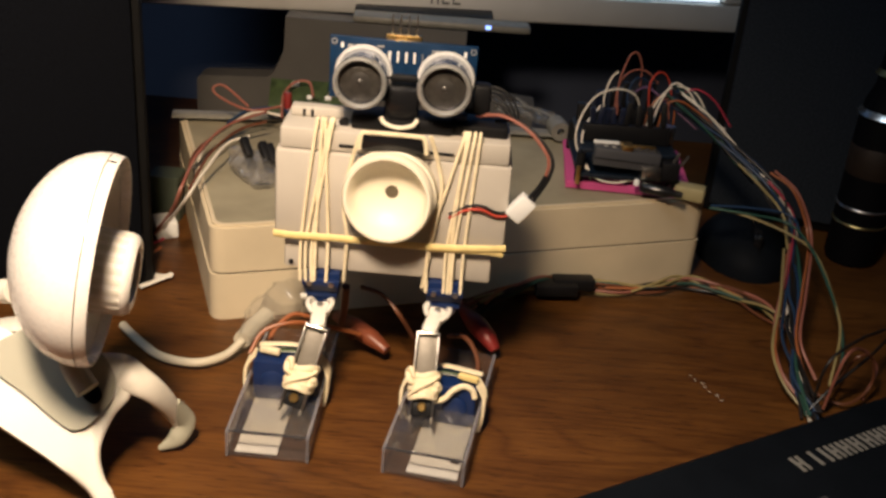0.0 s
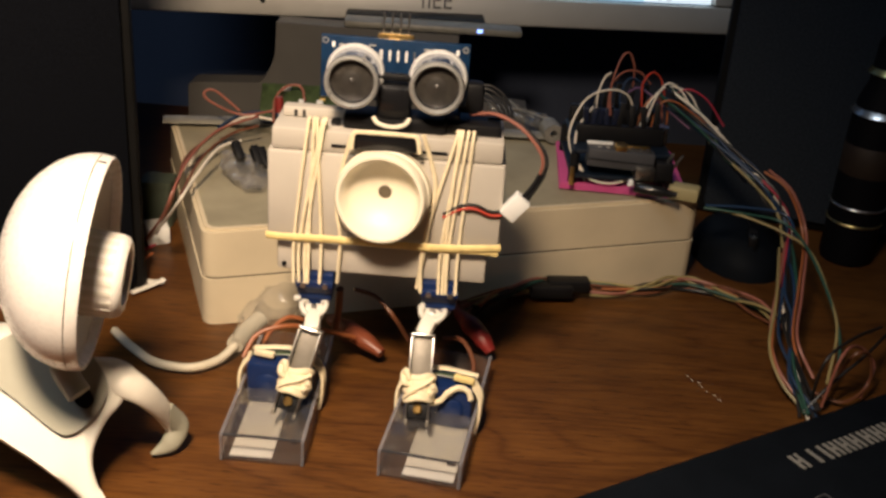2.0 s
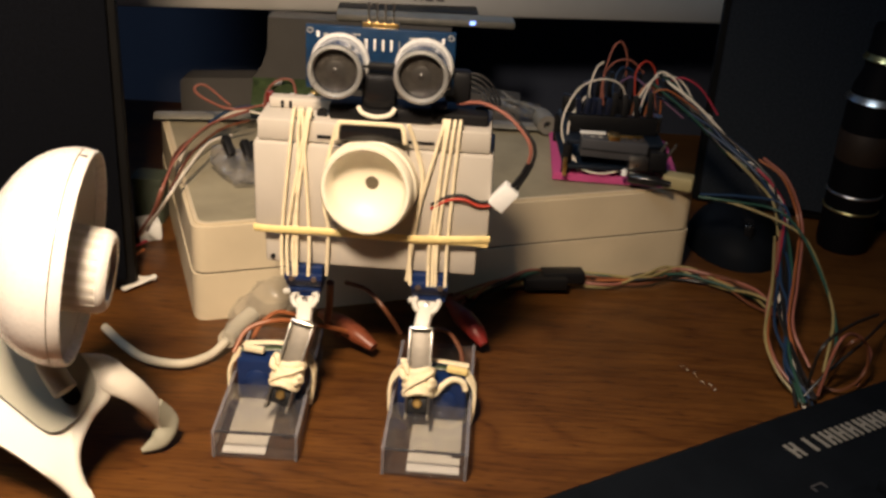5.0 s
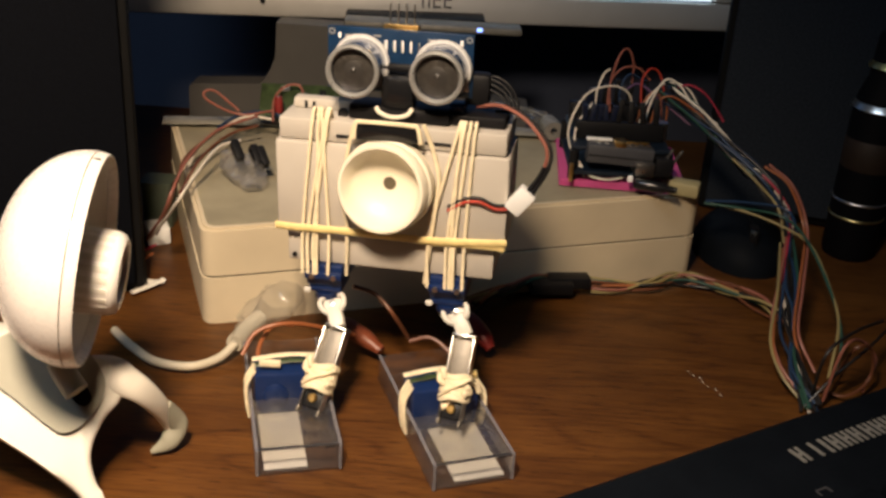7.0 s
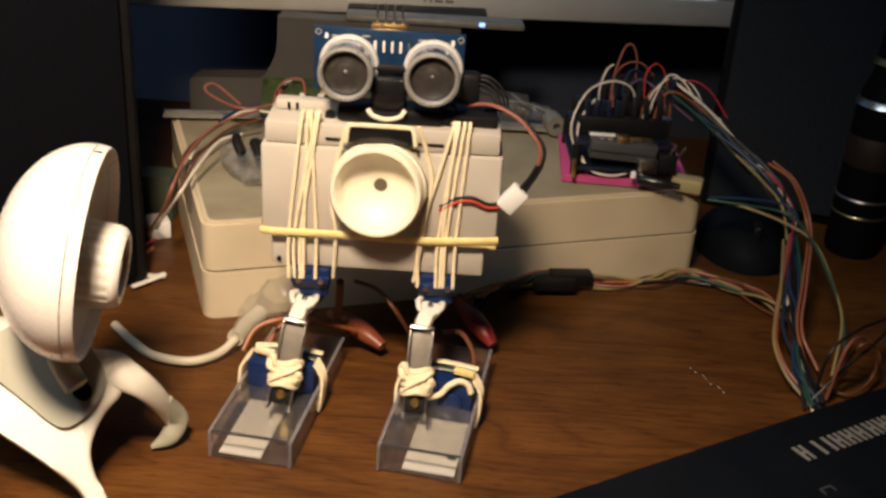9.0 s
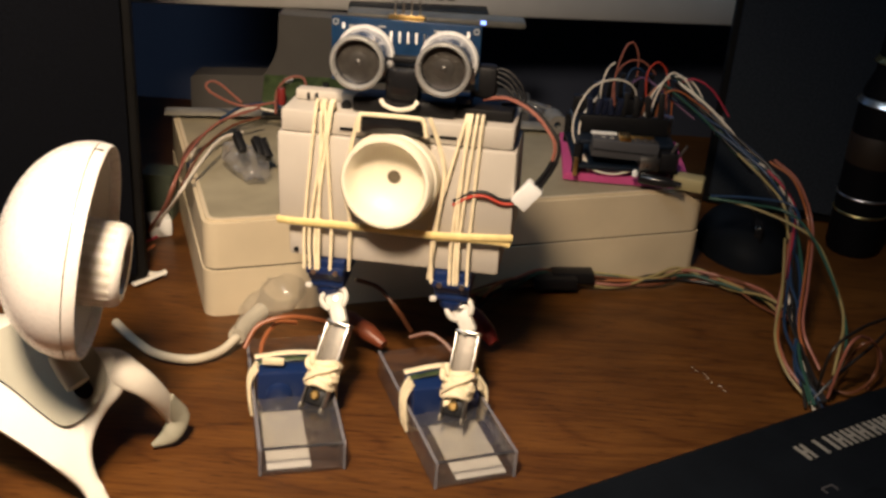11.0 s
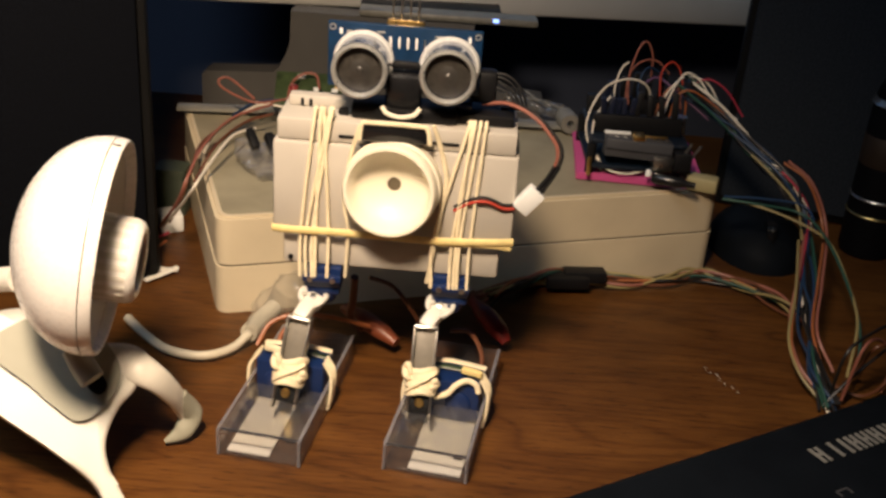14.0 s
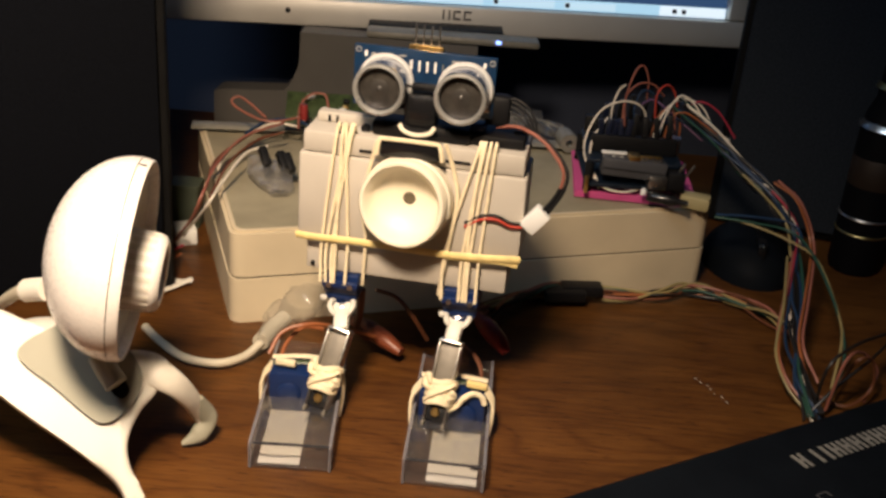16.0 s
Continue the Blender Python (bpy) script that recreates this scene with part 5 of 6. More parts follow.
def motions(body, legs, feet, horns):
    walk(body, [
    (0, pose(-0.01727, 0.00623, 0.07179, 0.14, 0.02, 0.03)),
    (0.5, pose(-0.017, 0.00609, 0.07153, -0.22, -0.06, 0.07)),
    (1, pose(-0.01688, 0.00589, 0.07175, 0.01, -0, 0.06)),
    (1.5, pose(-0.017, 0.006, 0.072, 0, -0, 0)),
    (2, pose(-0.0172, 0.00606, 0.07195, 0.25, -0.08, -0.31)),
    (2.3, pose(-0.0172, 0.00606, 0.07195, 0.25, -0.08, -0.31)),
    (2.42, pose(-0.01694, 0.00547, 0.07189, 0.5, -0.2, -1.37)),
    (2.5, pose(-0.01694, 0.00547, 0.07189, 0.5, -0.2, -1.37)),
    (3, pose(-0.01703, 0.00497, 0.07226, 0.25, -0.38, -1.54)),
    (3.5, pose(-0.01722, 0.00618, 0.0718, 0.52, -0.31, -1.53)),
    (4, pose(-0.01757, 0.00584, 0.0721, 0.19, -0.4, -1.47)),
    (4.9, pose(-0.01757, 0.00584, 0.0721, 0.19, -0.4, -1.47)),
    (5.5, pose(-0.01344, 0.005, 0.07391, -0.65, -1.69, -8.14)),
    (6.5, pose(-0.01344, 0.005, 0.07391, -0.65, -1.69, -8.14)),
    (7, pose(-0.01317, 0.00537, 0.07371, -0.75, -1.66, -8.25)),
    (7.5, pose(-0.01332, 0.00493, 0.07405, -0.64, -1.52, -8.15)),
    (7.8, pose(-0.01332, 0.00493, 0.07405, -0.64, -1.52, -8.15)),
    (7.9, pose(-0.01779, 0.00153, 0.07258, 1.96, 0, 0.09)),
    (8, pose(-0.01779, 0.00153, 0.07258, 1.96, 0, 0.09)),
    (8.5, pose(-0.01838, 0.00303, 0.07235, 1.11, -0.21, 0.37)),
    (9, pose(-0.01845, 0.00365, 0.0722, 0.86, -0.14, 0.74)),
    (9.9, pose(-0.01845, 0.00365, 0.0722, 0.86, -0.14, 0.74)),
    (10.4, pose(-0.01322, 0.00234, 0.07463, -0.81, -1.52, -7.26)),
    (11.5, pose(-0.01322, 0.00234, 0.07463, -0.81, -1.52, -7.26)),
    (12, pose(-0.01315, 0.00358, 0.07392, -1.42, -1.24, -4.74)),
    (12.1, pose(-0.01928, -0.00124, 0.07308, 1.59, -0.31, -0.18)),
    (12.5, pose(-0.01928, -0.00124, 0.07308, 1.59, -0.31, -0.18)),
    (13, pose(-0.01901, -0.00043, 0.07279, 1.2, -0.33, -0.31)),
    (13.5, pose(-0.01923, -0.00071, 0.07305, 1.28, -0.36, -0.42)),
    (14, pose(-0.01886, -0.00118, 0.07323, 1.42, -0.28, -0.37)),
    (14.5, pose(-0.0189, -0.00016, 0.07273, 1.45, -0.27, -0.27)),
    (14.92, pose(-0.0189, -0.00016, 0.07273, 1.45, -0.27, -0.27)),
    (15, pose(-0.0186, -0.00181, 0.07369, 1.12, -0.65, -3.29)),
    (15.1, pose(-0.01582, 0.00413, 0.07405, -0.64, -1.52, -8.15)),
    (15.22, pose(-0.01582, 0.00413, 0.07405, -0.64, -1.52, -8.15)),
    (15.31, pose(-0.01838, 0.00303, 0.07235, 1.11, -0.21, 0.37)),
    (15.5, pose(-0.01393, -0.00052, 0.07292, 1.29, 4.18, -4.47)),
    (15.58, pose(-0.01393, -0.00052, 0.07292, 1.29, 4.18, -4.47)),
    (15.72, pose(-0.01505, 0.00001, 0.0738, -0.38, -0.25, -6.75)),
    (16, pose(-0.01505, 0.00001, 0.0738, -0.38, -0.25, -6.75)),
    ])
    walk(feet[0], [
    (0, pose(-0.0485, -0.01031, 0, 0, -0, -0.72)),
    (0.5, pose(-0.04842, -0.01074, 0, 0, -0, -0.45)),
    (1, pose(-0.04828, -0.0105, 0, 0, -0, -0.89)),
    (1.5, pose(-0.04836, -0.01016, 0, 0, -0, -1.18)),
    (2, pose(-0.04834, -0.00995, 0, 0, -0, -1)),
    (2.3, pose(-0.04834, -0.00995, 0, 0, -0, -1)),
    (2.42, pose(-0.04845, -0.00964, 0, 0, -0, -0.87)),
    (2.5, pose(-0.04845, -0.00964, 0, 0, -0, -0.87)),
    (3, pose(-0.04838, -0.01016, 0, 0, -0, -0.81)),
    (3.5, pose(-0.04855, -0.0098, 0, 0, -0, -0.64)),
    (4, pose(-0.04872, -0.00979, 0, 0, -0, -0.64)),
    (4.9, pose(-0.04872, -0.00979, 0, 0, -0, -0.64)),
    (5.5, pose(-0.04471, -0.01618, 0, 0, -0, 14.81)),
    (6.5, pose(-0.04471, -0.01618, 0, 0, -0, 14.81)),
    (7, pose(-0.04456, -0.01578, 0, 0, -0, 14.79)),
    (7.5, pose(-0.0447, -0.01588, 0, 0, -0, 14.81)),
    (7.8, pose(-0.0447, -0.01588, 0, 0, -0, 14.81)),
    (7.9, pose(-0.0475, -0.01372, 0, 0, -0, -7.43)),
    (8, pose(-0.0475, -0.01372, 0, 0, -0, -7.43)),
    (8.5, pose(-0.04766, -0.01399, 0, 0, -0, -7.27)),
    (9, pose(-0.04765, -0.01376, 0, 0, -0, -7.31)),
    (9.9, pose(-0.04765, -0.01376, 0, 0, -0, -7.31)),
    (10.4, pose(-0.04376, -0.01852, 0, 0, -0, 14.81)),
    (11.5, pose(-0.04376, -0.01852, 0, 0, -0, 14.81)),
    (12, pose(-0.04506, -0.01879, 0, 0, -0, 13.5)),
    (12.1, pose(-0.04869, -0.01597, 0, 0, -0, -7.31)),
    (12.5, pose(-0.04869, -0.01597, 0, 0, -0, -7.31)),
    (13, pose(-0.04866, -0.01581, 0, 0, -0, -7.41)),
    (13.5, pose(-0.04886, -0.01555, 0, 0, -0, -7.37)),
    (14, pose(-0.0489, -0.01549, 0, 0, -0, -7.48)),
    (14.5, pose(-0.04829, -0.01529, 0, 0, -0, -7.93)),
    (14.92, pose(-0.04829, -0.01529, 0, 0, -0, -7.93)),
    (15, pose(-0.04863, -0.01586, 0, 0, -0, -3.74)),
    (15.1, pose(-0.0472, -0.01668, 0, 0, -0, 14.81)),
    (15.22, pose(-0.0472, -0.01668, 0, 0, -0, 14.81)),
    (15.31, pose(-0.04766, -0.01399, 0, 0, -0, -7.27)),
    (15.5, pose(-0.0474, -0.0106, 0, 0, -0, -13.5)),
    (15.58, pose(-0.0474, -0.0106, 0, 0, -0, -13.5)),
    (15.72, pose(-0.048, -0.01795, 0, 0, -0, 2.75)),
    (16, pose(-0.048, -0.01795, 0, 0, -0, 2.75)),
    ])
    walk(feet[1], [
    (0, pose(0.00522, -0.01403, 0, 0, -0, -8.47)),
    (0.5, pose(0.00533, -0.01383, 0, 0, -0, -8.49)),
    (1, pose(0.00541, -0.01403, 0, 0, -0, -8.74)),
    (1.5, pose(0.00527, -0.0141, 0, 0, -0, -8.72)),
    (2, pose(0.00524, -0.01408, 0, 0, -0, -8.64)),
    (2.3, pose(0.00524, -0.01408, 0, 0, -0, -8.64)),
    (2.42, pose(0.00545, -0.01422, 0, 0, -0, -3.81)),
    (2.5, pose(0.00545, -0.01422, 0, 0, -0, -3.81)),
    (3, pose(0.00535, -0.01433, 0, 0, -0, -3.49)),
    (3.5, pose(0.00556, -0.01403, 0, 0, -0, -3.82)),
    (4, pose(0.00534, -0.01391, 0, 0, -0, -3.67)),
    (4.9, pose(0.00534, -0.01391, 0, 0, -0, -3.67)),
    (5.5, pose(0.00636, -0.01689, 0, 0, -0, 19.84)),
    (6.5, pose(0.00636, -0.01689, 0, 0, -0, 19.84)),
    (7, pose(0.0065, -0.01684, 0, 0, -0, 19.73)),
    (7.5, pose(0.00631, -0.01674, 0, 0, -0, 19.74)),
    (7.8, pose(0.00631, -0.01674, 0, 0, -0, 19.74)),
    (7.9, pose(0.00486, -0.01528, 0, 0, -0, -8.38)),
    (8, pose(0.00486, -0.01528, 0, 0, -0, -8.38)),
    (8.5, pose(0.00476, -0.01502, 0, 0, -0, -8.28)),
    (9, pose(0.00488, -0.01486, 0, 0, -0, -8.32)),
    (9.9, pose(0.00488, -0.01486, 0, 0, -0, -8.32)),
    (10.4, pose(0.00582, -0.01825, 0, 0, -0, 20.33)),
    (11.5, pose(0.00582, -0.01825, 0, 0, -0, 20.33)),
    (12, pose(0.00563, -0.01751, 0, 0, -0, 16.86)),
    (12.1, pose(0.0024, -0.0167, 0, 0, -0, -8.62)),
    (12.5, pose(0.0024, -0.0167, 0, 0, -0, -8.62)),
    (13, pose(0.00259, -0.01686, 0, 0, -0, -8.66)),
    (13.5, pose(0.00227, -0.01672, 0, 0, -0, -8.65)),
    (14, pose(0.00264, -0.01643, 0, 0, -0, -8.71)),
    (14.5, pose(0.00275, -0.0169, 0, 0, -0, -8.88)),
    (14.92, pose(0.00275, -0.0169, 0, 0, -0, -8.88)),
    (15, pose(0.00264, -0.0169, 0, 0, -0, -4.75)),
    (15.1, pose(0.00381, -0.01754, 0, 0, -0, 19.74)),
    (15.22, pose(0.00381, -0.01754, 0, 0, -0, 19.74)),
    (15.31, pose(0.00476, -0.01502, 0, 0, -0, -8.28)),
    (15.5, pose(0.00001, -0.01433, 0, 0, -0, -6.76)),
    (15.58, pose(0.00001, -0.01433, 0, 0, -0, -6.76)),
    (15.72, pose(0.0039, -0.02012, 0, 0, -0, -2.02)),
    (16, pose(0.0039, -0.02012, 0, 0, -0, -2.02)),
    ])
    walk(legs[0], [
    (0, pose(-0.04376, -0.02514, 0.011, -25.79, 11.83, -5.62)),
    (0.5, pose(-0.04348, -0.02518, 0.011, -24.74, 12.46, -5.57)),
    (1, pose(-0.0436, -0.02553, 0.011, -25.81, 12.43, -5.86)),
    (1.5, pose(-0.04371, -0.02525, 0.011, -26.41, 11.88, -5.83)),
    (2, pose(-0.04385, -0.02515, 0.011, -25.74, 11.97, -6.18)),
    (2.3, pose(-0.04385, -0.02515, 0.011, -25.74, 11.97, -6.18)),
    (2.42, pose(-0.04365, -0.02492, 0.011, -26.3, 11.45, -7.66)),
    (2.5, pose(-0.04365, -0.02492, 0.011, -26.3, 11.45, -7.66)),
    (3, pose(-0.04361, -0.025, 0.011, -25.53, 11.6, -7.79)),
    (3.5, pose(-0.04372, -0.02475, 0.011, -26.18, 11.13, -7.72)),
    (4, pose(-0.04391, -0.02456, 0.011, -26.33, 11.21, -7.69)),
    (4.9, pose(-0.04391, -0.02456, 0.011, -26.33, 11.21, -7.69)),
    (5.5, pose(-0.03555, -0.02409, 0.011, -33.87, 6.08, -16.29)),
    (6.5, pose(-0.03555, -0.02409, 0.011, -33.87, 6.08, -16.29)),
    (7, pose(-0.03552, -0.02415, 0.011, -34.48, 5.85, -16.39)),
    (7.5, pose(-0.03569, -0.02423, 0.011, -34.64, 6.26, -16.54)),
    (7.8, pose(-0.03569, -0.02423, 0.011, -34.64, 6.26, -16.54)),
    (7.9, pose(-0.04586, -0.02591, 0.011, -22.49, 7.63, -3.01)),
    (8, pose(-0.04586, -0.02591, 0.011, -22.49, 7.63, -3.01)),
    (8.5, pose(-0.04606, -0.02574, 0.011, -22.14, 7.81, -2.6)),
    (9, pose(-0.04606, -0.02547, 0.011, -22.13, 7.4, -1.88)),
    (9.9, pose(-0.04606, -0.02547, 0.011, -22.13, 7.4, -1.88)),
    (10.4, pose(-0.03527, -0.02593, 0.011, -33.84, 6.15, -15.01)),
    (11.5, pose(-0.03527, -0.02593, 0.011, -33.84, 6.15, -15.01)),
    (12, pose(-0.03664, -0.02694, 0.011, -33.08, 7.84, -12.21)),
    (12.1, pose(-0.04891, -0.02762, 0.011, -21.17, 6.02, -2.59)),
    (12.5, pose(-0.04891, -0.02762, 0.011, -21.17, 6.02, -2.59)),
    (13, pose(-0.04857, -0.02782, 0.011, -21.41, 5.89, -2.77)),
    (13.5, pose(-0.04873, -0.02765, 0.011, -21.17, 6, -2.94)),
    (14, pose(-0.04855, -0.02752, 0.011, -21.48, 5.78, -2.81)),
    (14.5, pose(-0.04855, -0.02759, 0.011, -20.79, 6.64, -2.92)),
    (14.92, pose(-0.04855, -0.02759, 0.011, -20.79, 6.64, -2.92)),
    (15, pose(-0.04558, -0.02799, 0.011, -26.4, 6.85, -8.31)),
    (15.1, pose(-0.03819, -0.02503, 0.011, -34.64, 6.26, -16.54)),
    (15.22, pose(-0.03819, -0.02503, 0.011, -34.64, 6.26, -16.54)),
    (15.31, pose(-0.04606, -0.02574, 0.011, -22.14, 7.81, -2.6)),
    (15.5, pose(-0.04463, -0.0247, 0.011, -32.56, 2.6, -8.43)),
    (15.58, pose(-0.04463, -0.0247, 0.011, -32.56, 2.6, -8.43)),
    (15.72, pose(-0.04126, -0.02626, 0.011, -27.05, 6.84, -13.6)),
    (16, pose(-0.04126, -0.02626, 0.011, -27.05, 6.84, -13.6)),
    ])
    walk(legs[1], [
    (0, pose(-0.00178, -0.02418, 0.011, -29.46, 0.36, -0.16)),
    (0.5, pose(-0.00142, -0.02442, 0.011, -29.25, -0.43, 0.35)),
    (1, pose(-0.00154, -0.02435, 0.011, -29.47, -0.04, 0.11)),
    (1.5, pose(-0.00162, -0.0244, 0.011, -30.15, 0.14, -0.08)),
    (2, pose(-0.00174, -0.02447, 0.011, -30.66, -0.05, -0.44)),
    (2.3, pose(-0.00174, -0.02447, 0.011, -30.66, -0.05, -0.44)),
    (2.42, pose(0.0006, -0.02523, 0.011, -29.42, -1.03, -1.47)),
    (2.5, pose(0.0006, -0.02523, 0.011, -29.42, -1.03, -1.47)),
    (3, pose(0.00052, -0.0249, 0.011, -28.69, -1.64, -1.41)),
    (3.5, pose(0.00036, -0.02527, 0.011, -29.51, -1.32, -1.55)),
    (4, pose(0.00017, -0.02466, 0.011, -29.62, -1.79, -1.18)),
    (4.9, pose(0.00017, -0.02466, 0.011, -29.62, -1.79, -1.18)),
    (5.5, pose(0.00919, -0.02507, 0.011, -31.07, 0.31, -12.41)),
    (6.5, pose(0.00919, -0.02507, 0.011, -31.07, 0.31, -12.41)),
    (7, pose(0.00951, -0.02517, 0.011, -31.66, 0.21, -12.51)),
    (7.5, pose(0.0093, -0.02506, 0.011, -31.84, 0.67, -12.65)),
    (7.8, pose(0.0093, -0.02506, 0.011, -31.84, 0.67, -12.65)),
    (7.9, pose(-0.00262, -0.02523, 0.011, -22.93, 2.1, -0.75)),
    (8, pose(-0.00262, -0.02523, 0.011, -22.93, 2.1, -0.75)),
    (8.5, pose(-0.00267, -0.02506, 0.011, -23.87, 1.48, -0.09)),
    (9, pose(-0.00285, -0.02486, 0.011, -24.02, 1.72, 0.35)),
    (9.9, pose(-0.00285, -0.02486, 0.011, -24.02, 1.72, 0.35)),
    (10.4, pose(0.00917, -0.02657, 0.011, -32.08, 1.45, -11.81)),
    (11.5, pose(0.00917, -0.02657, 0.011, -32.08, 1.45, -11.81)),
    (12, pose(0.00782, -0.02582, 0.011, -32.19, 3.46, -9.31)),
    (12.1, pose(-0.00617, -0.02686, 0.011, -22.88, 0.19, -0.35)),
    (12.5, pose(-0.00617, -0.02686, 0.011, -22.88, 0.19, -0.35)),
    (13, pose(-0.006, -0.02701, 0.011, -24.46, 0.62, -0.75)),
    (13.5, pose(-0.00602, -0.02689, 0.011, -24.08, 0.05, -0.64)),
    (14, pose(-0.00593, -0.02706, 0.011, -24.38, 0.52, -0.78)),
    (14.5, pose(-0.00601, -0.02711, 0.011, -24.81, 0.5, -0.63)),
    (14.92, pose(-0.00601, -0.02711, 0.011, -24.81, 0.5, -0.63)),
    (15, pose(-0.00157, -0.02758, 0.011, -22.22, -1.63, -4.25)),
    (15.1, pose(0.0068, -0.02586, 0.011, -31.84, 0.67, -12.65)),
    (15.22, pose(0.0068, -0.02586, 0.011, -31.84, 0.67, -12.65)),
    (15.31, pose(-0.00267, -0.02506, 0.011, -23.87, 1.48, -0.09)),
    (15.5, pose(-0.00934, -0.02409, 0.011, -17.92, 18.76, -12.71)),
    (15.58, pose(-0.00934, -0.02409, 0.011, -17.92, 18.76, -12.71)),
    (15.72, pose(-0.00152, -0.02831, 0.011, -26.36, 2.72, -11.47)),
    (16, pose(-0.00152, -0.02831, 0.011, -26.36, 2.72, -11.47)),
    ])
    walk(horns[0], [
    (0, pose(-0.03792, -0.01444, 0.03374, -65.33, -0.83, 1.84)),
    (0.5, pose(-0.0374, -0.01492, 0.03388, -66.84, -1.06, 2.56)),
    (1, pose(-0.03748, -0.01487, 0.03368, -65.25, -0.88, 1.98)),
    (1.5, pose(-0.03781, -0.01432, 0.03361, -63.52, -0.65, 1.3)),
    (2, pose(-0.03785, -0.01453, 0.03374, -65.1, -0.97, 1.71)),
    (2.3, pose(-0.03785, -0.01453, 0.03374, -65.1, -0.97, 1.71)),
    (2.42, pose(-0.03757, -0.01421, 0.03367, -64.75, -1.59, 1.71)),
    (2.5, pose(-0.03757, -0.01421, 0.03367, -64.75, -1.59, 1.71)),
    (3, pose(-0.03746, -0.01462, 0.03381, -63.82, -1.91, 2.03)),
    (3.5, pose(-0.03776, -0.01407, 0.03372, -66.33, -1.61, 1.82)),
    (4, pose(-0.03793, -0.01383, 0.03368, -63.99, -1.97, 2.27)),
    (4.9, pose(-0.03793, -0.01383, 0.03368, -63.99, -1.97, 2.27)),
    (5.5, pose(-0.02934, -0.01092, 0.0323, -51.85, -16.78, 10.4)),
    (6.5, pose(-0.02934, -0.01092, 0.0323, -51.85, -16.78, 10.4)),
    (7, pose(-0.02932, -0.01075, 0.03216, -52.31, -16.1, 9.84)),
    (7.5, pose(-0.0293, -0.01083, 0.0321, -50.29, -17.11, 9.72)),
    (7.8, pose(-0.0293, -0.01083, 0.0321, -50.29, -17.11, 9.72)),
    (7.9, pose(-0.04218, -0.01622, 0.03463, -63.65, 5.92, -11.66)),
    (8, pose(-0.04218, -0.01622, 0.03463, -63.65, 5.92, -11.66)),
    (8.5, pose(-0.04238, -0.01618, 0.03468, -66.02, 4.91, -10.44)),
    (9, pose(-0.04267, -0.01586, 0.0347, -66.57, 5.33, -11.2)),
    (9.9, pose(-0.04267, -0.01586, 0.0347, -66.57, 5.33, -11.2)),
    (10.4, pose(-0.02933, -0.01264, 0.03231, -46.1, -17.59, 8.71)),
    (11.5, pose(-0.02933, -0.01264, 0.03231, -46.1, -17.59, 8.71)),
    (12, pose(-0.03078, -0.0138, 0.03242, -50.84, -10.9, 7.36)),
    (12.1, pose(-0.04597, -0.01843, 0.03493, -63.23, 10.75, -20.49)),
    (12.5, pose(-0.04597, -0.01843, 0.03493, -63.23, 10.75, -20.49)),
    (13, pose(-0.04565, -0.01853, 0.03489, -65.31, 9.44, -20)),
    (13.5, pose(-0.04574, -0.01848, 0.03493, -64.07, 9.7, -19.6)),
    (14, pose(-0.04567, -0.0182, 0.03489, -62.17, 11.26, -20.73)),
    (14.5, pose(-0.0453, -0.01858, 0.03496, -66.31, 8.45, -18.83)),
    (14.92, pose(-0.0453, -0.01858, 0.03496, -66.31, 8.45, -18.83)),
    (15, pose(-0.0412, -0.01704, 0.03394, -53.46, 1.88, -6.48)),
    (15.1, pose(-0.0318, -0.01163, 0.0321, -50.29, -17.11, 9.72)),
    (15.22, pose(-0.0318, -0.01163, 0.0321, -50.29, -17.11, 9.72)),
    (15.31, pose(-0.04238, -0.01618, 0.03468, -66.02, 4.91, -10.44)),
    (15.5, pose(-0.04162, -0.01111, 0.03272, -35.31, 11.99, -13.79)),
    (15.58, pose(-0.04162, -0.01111, 0.03272, -35.31, 11.99, -13.79)),
    (15.72, pose(-0.03584, -0.0155, 0.03382, -53.16, -6.13, 0.01)),
    (16, pose(-0.03584, -0.0155, 0.03382, -53.16, -6.13, 0.01)),
    ])
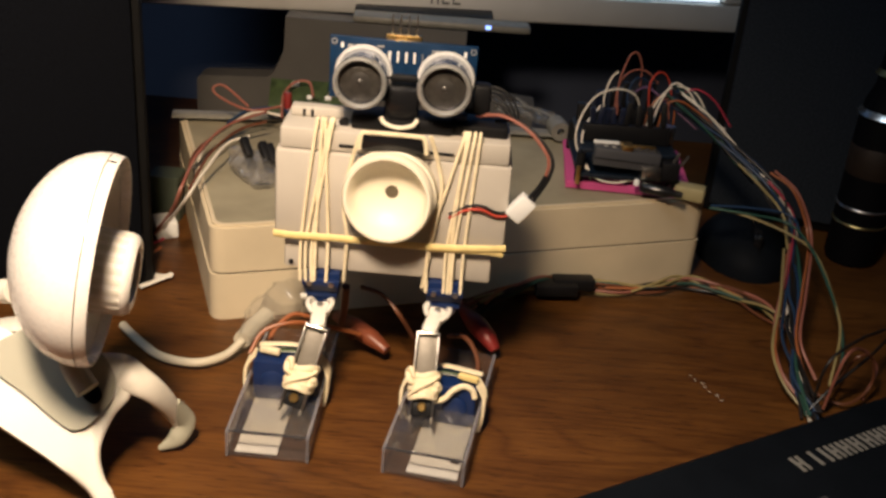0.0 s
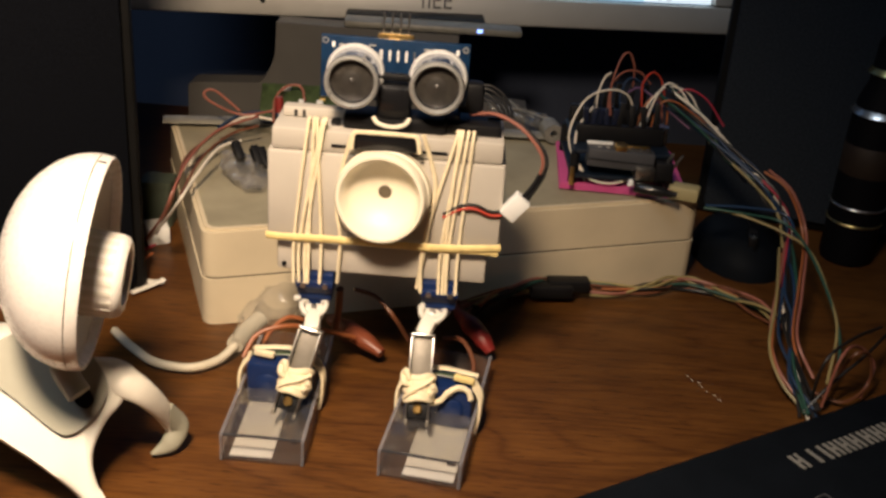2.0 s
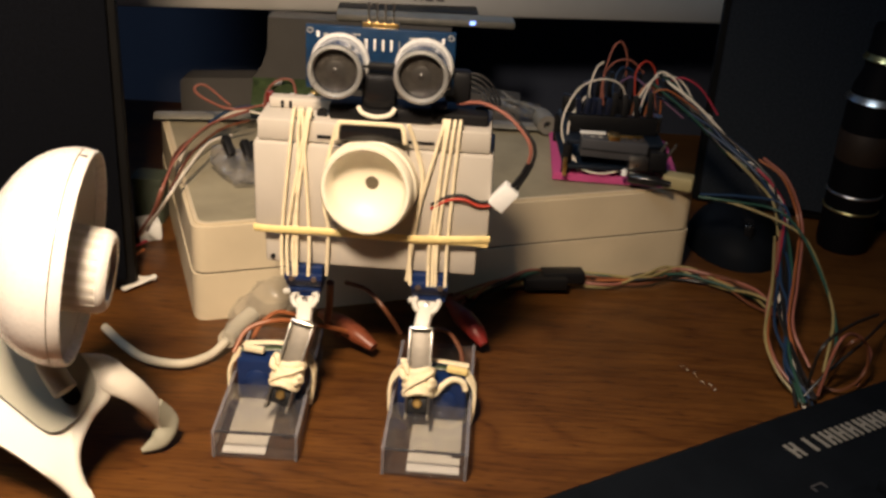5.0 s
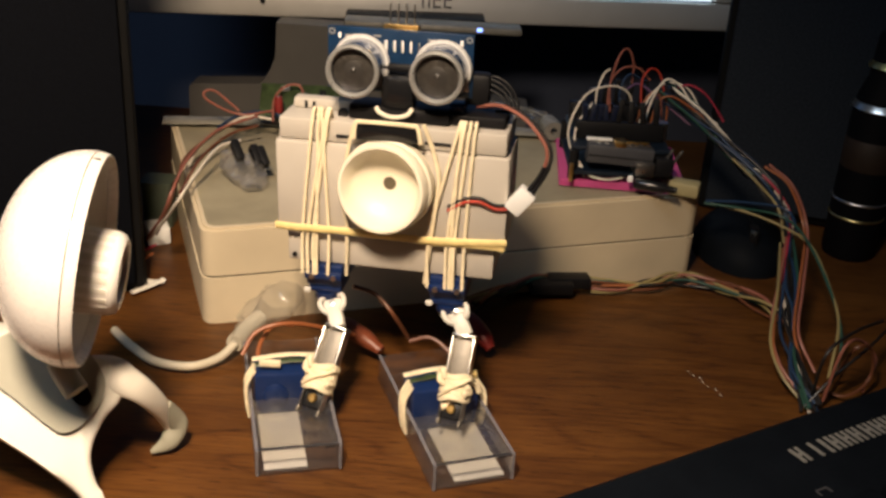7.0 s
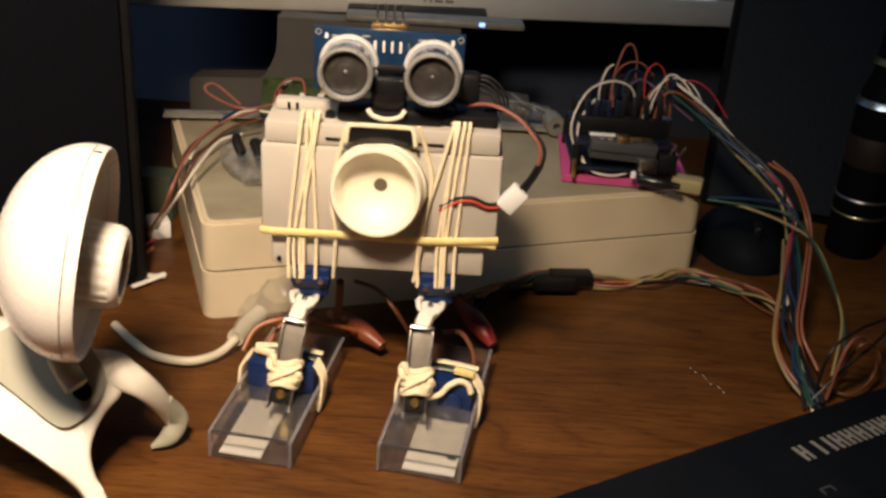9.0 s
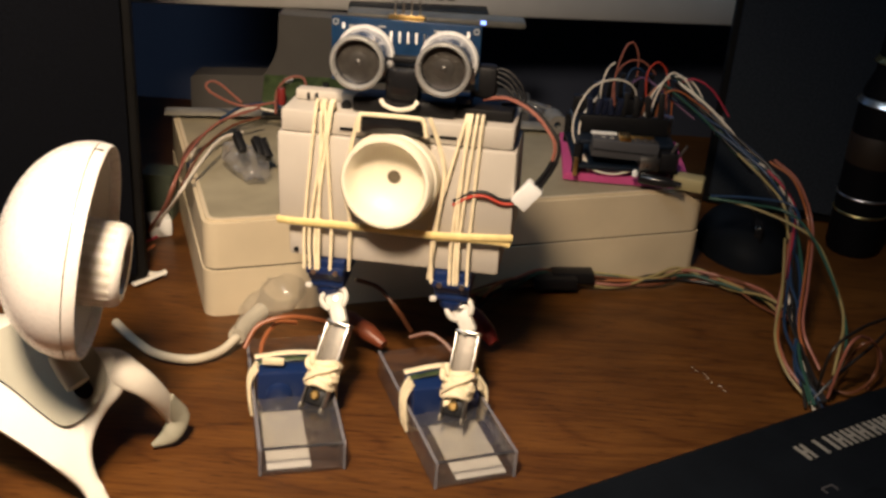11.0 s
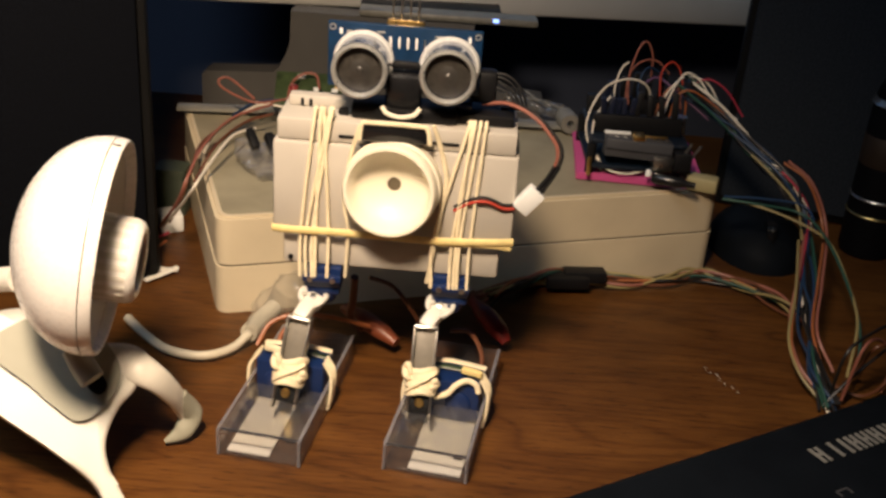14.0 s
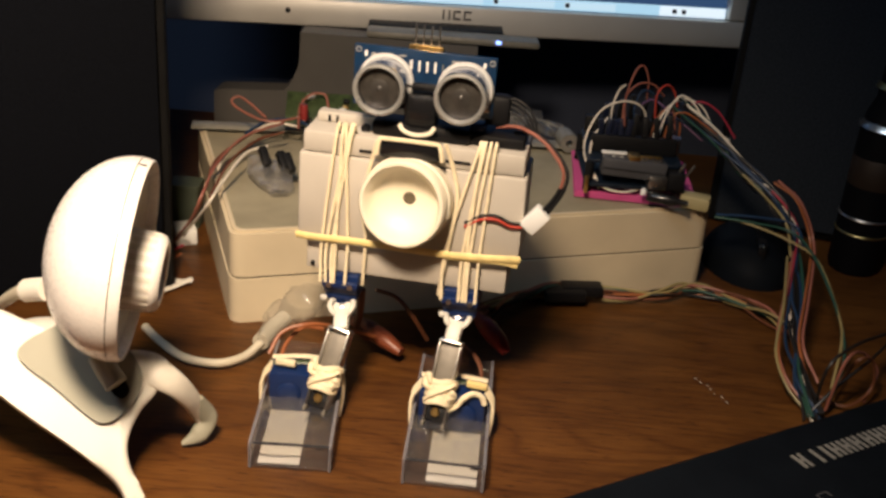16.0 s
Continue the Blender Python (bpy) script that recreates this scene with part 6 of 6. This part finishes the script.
    walk(horns[1], [
    (0, pose(-0.00161, -0.01149, 0.03346, -60.12, 8.89, -15.02)),
    (0.5, pose(-0.00166, -0.01182, 0.03351, -61.23, 9.45, -16.55)),
    (1, pose(-0.00158, -0.01166, 0.03346, -59.91, 9.91, -16.48)),
    (1.5, pose(-0.00155, -0.01144, 0.03331, -58.04, 9.97, -15.51)),
    (2, pose(-0.00166, -0.01131, 0.03319, -57.69, 9.7, -15.29)),
    (2.3, pose(-0.00166, -0.01131, 0.03319, -57.69, 9.7, -15.29)),
    (2.42, pose(0.00052, -0.01255, 0.03347, -58.93, 4.37, -8.85)),
    (2.5, pose(0.00052, -0.01255, 0.03347, -58.93, 4.37, -8.85)),
    (3, pose(0.00018, -0.0125, 0.03362, -56.21, 5.63, -10.19)),
    (3.5, pose(0.00018, -0.01256, 0.03345, -60.49, 4.07, -8.98)),
    (4, pose(-0.00026, -0.0119, 0.03342, -56.58, 5.29, -9.72)),
    (4.9, pose(-0.00026, -0.0119, 0.03342, -56.58, 5.29, -9.72)),
    (5.5, pose(0.01216, -0.01209, 0.0331, -36.24, -26.36, 8.25)),
    (6.5, pose(0.01216, -0.01209, 0.0331, -36.24, -26.36, 8.25)),
    (7, pose(0.01252, -0.01197, 0.03296, -37.1, -26.59, 8.79)),
    (7.5, pose(0.01253, -0.01184, 0.03292, -34.17, -27.78, 7.77)),
    (7.8, pose(0.01253, -0.01184, 0.03292, -34.17, -27.78, 7.77)),
    (7.9, pose(-0.00161, -0.01519, 0.03475, -62.5, 7.46, -13.9)),
    (8, pose(-0.00161, -0.01519, 0.03475, -62.5, 7.46, -13.9)),
    (8.5, pose(-0.00204, -0.01462, 0.03458, -63.17, 7.12, -13.32)),
    (9, pose(-0.00221, -0.01435, 0.03456, -64.28, 7.08, -13.47)),
    (9.9, pose(-0.00221, -0.01435, 0.03456, -64.28, 7.08, -13.47)),
    (10.4, pose(0.01252, -0.01327, 0.03285, -28.52, -27.09, 5.18)),
    (11.5, pose(0.01252, -0.01327, 0.03285, -28.52, -27.09, 5.18)),
    (12, pose(0.01135, -0.01247, 0.0328, -35.19, -19.84, 7.75)),
    (12.1, pose(-0.00603, -0.01683, 0.03477, -59.26, 15.84, -24.87)),
    (12.5, pose(-0.00603, -0.01683, 0.03477, -59.26, 15.84, -24.87)),
    (13, pose(-0.0056, -0.01634, 0.03448, -59.1, 15.38, -24.28)),
    (13.5, pose(-0.00588, -0.01637, 0.03456, -57.88, 16.09, -24.32)),
    (14, pose(-0.00558, -0.01641, 0.0345, -56.35, 17.06, -24.22)),
    (14.5, pose(-0.00569, -0.01629, 0.03442, -60.2, 14.96, -24.58)),
    (14.92, pose(-0.00569, -0.01629, 0.03442, -60.2, 14.96, -24.58)),
    (15, pose(-0.00153, -0.0178, 0.03487, -51.31, 6.35, -11.8)),
    (15.1, pose(0.01003, -0.01264, 0.03292, -34.17, -27.78, 7.77)),
    (15.22, pose(0.01003, -0.01264, 0.03292, -34.17, -27.78, 7.77)),
    (15.31, pose(-0.00204, -0.01462, 0.03458, -63.17, 7.12, -13.32)),
    (15.5, pose(0.00011, -0.01808, 0.03424, -62.25, 4.2, -13.34)),
    (15.58, pose(0.00011, -0.01808, 0.03424, -62.25, 4.2, -13.34)),
    (15.72, pose(0.00183, -0.0173, 0.03409, -45.7, 3.14, -11.31)),
    (16, pose(0.00183, -0.0173, 0.03409, -45.7, 3.14, -11.31)),
    ])


setting()
monitor()
external_drive()
speaker((-0.3024, -0.0071, 0), (0.20, 0.12, 0.30), "tall black desktop speaker with a cloth grille", CLOTH, 19)
speaker((0.1300, 0.190, 0), (0.22, 0.11, 0.30), "black desktop speaker standing in the dark", CLOTH_B, -15)
case_box()
back_rail()
breadboard()
controller()
jumper_wires()
left_wires()
plastic_bits()
small_dark_things()
keyboard()
webcam()
loose_leads()
BODY, LEGS, FEET, HORNS = robot_all()
motions(BODY, LEGS, FEET, HORNS)
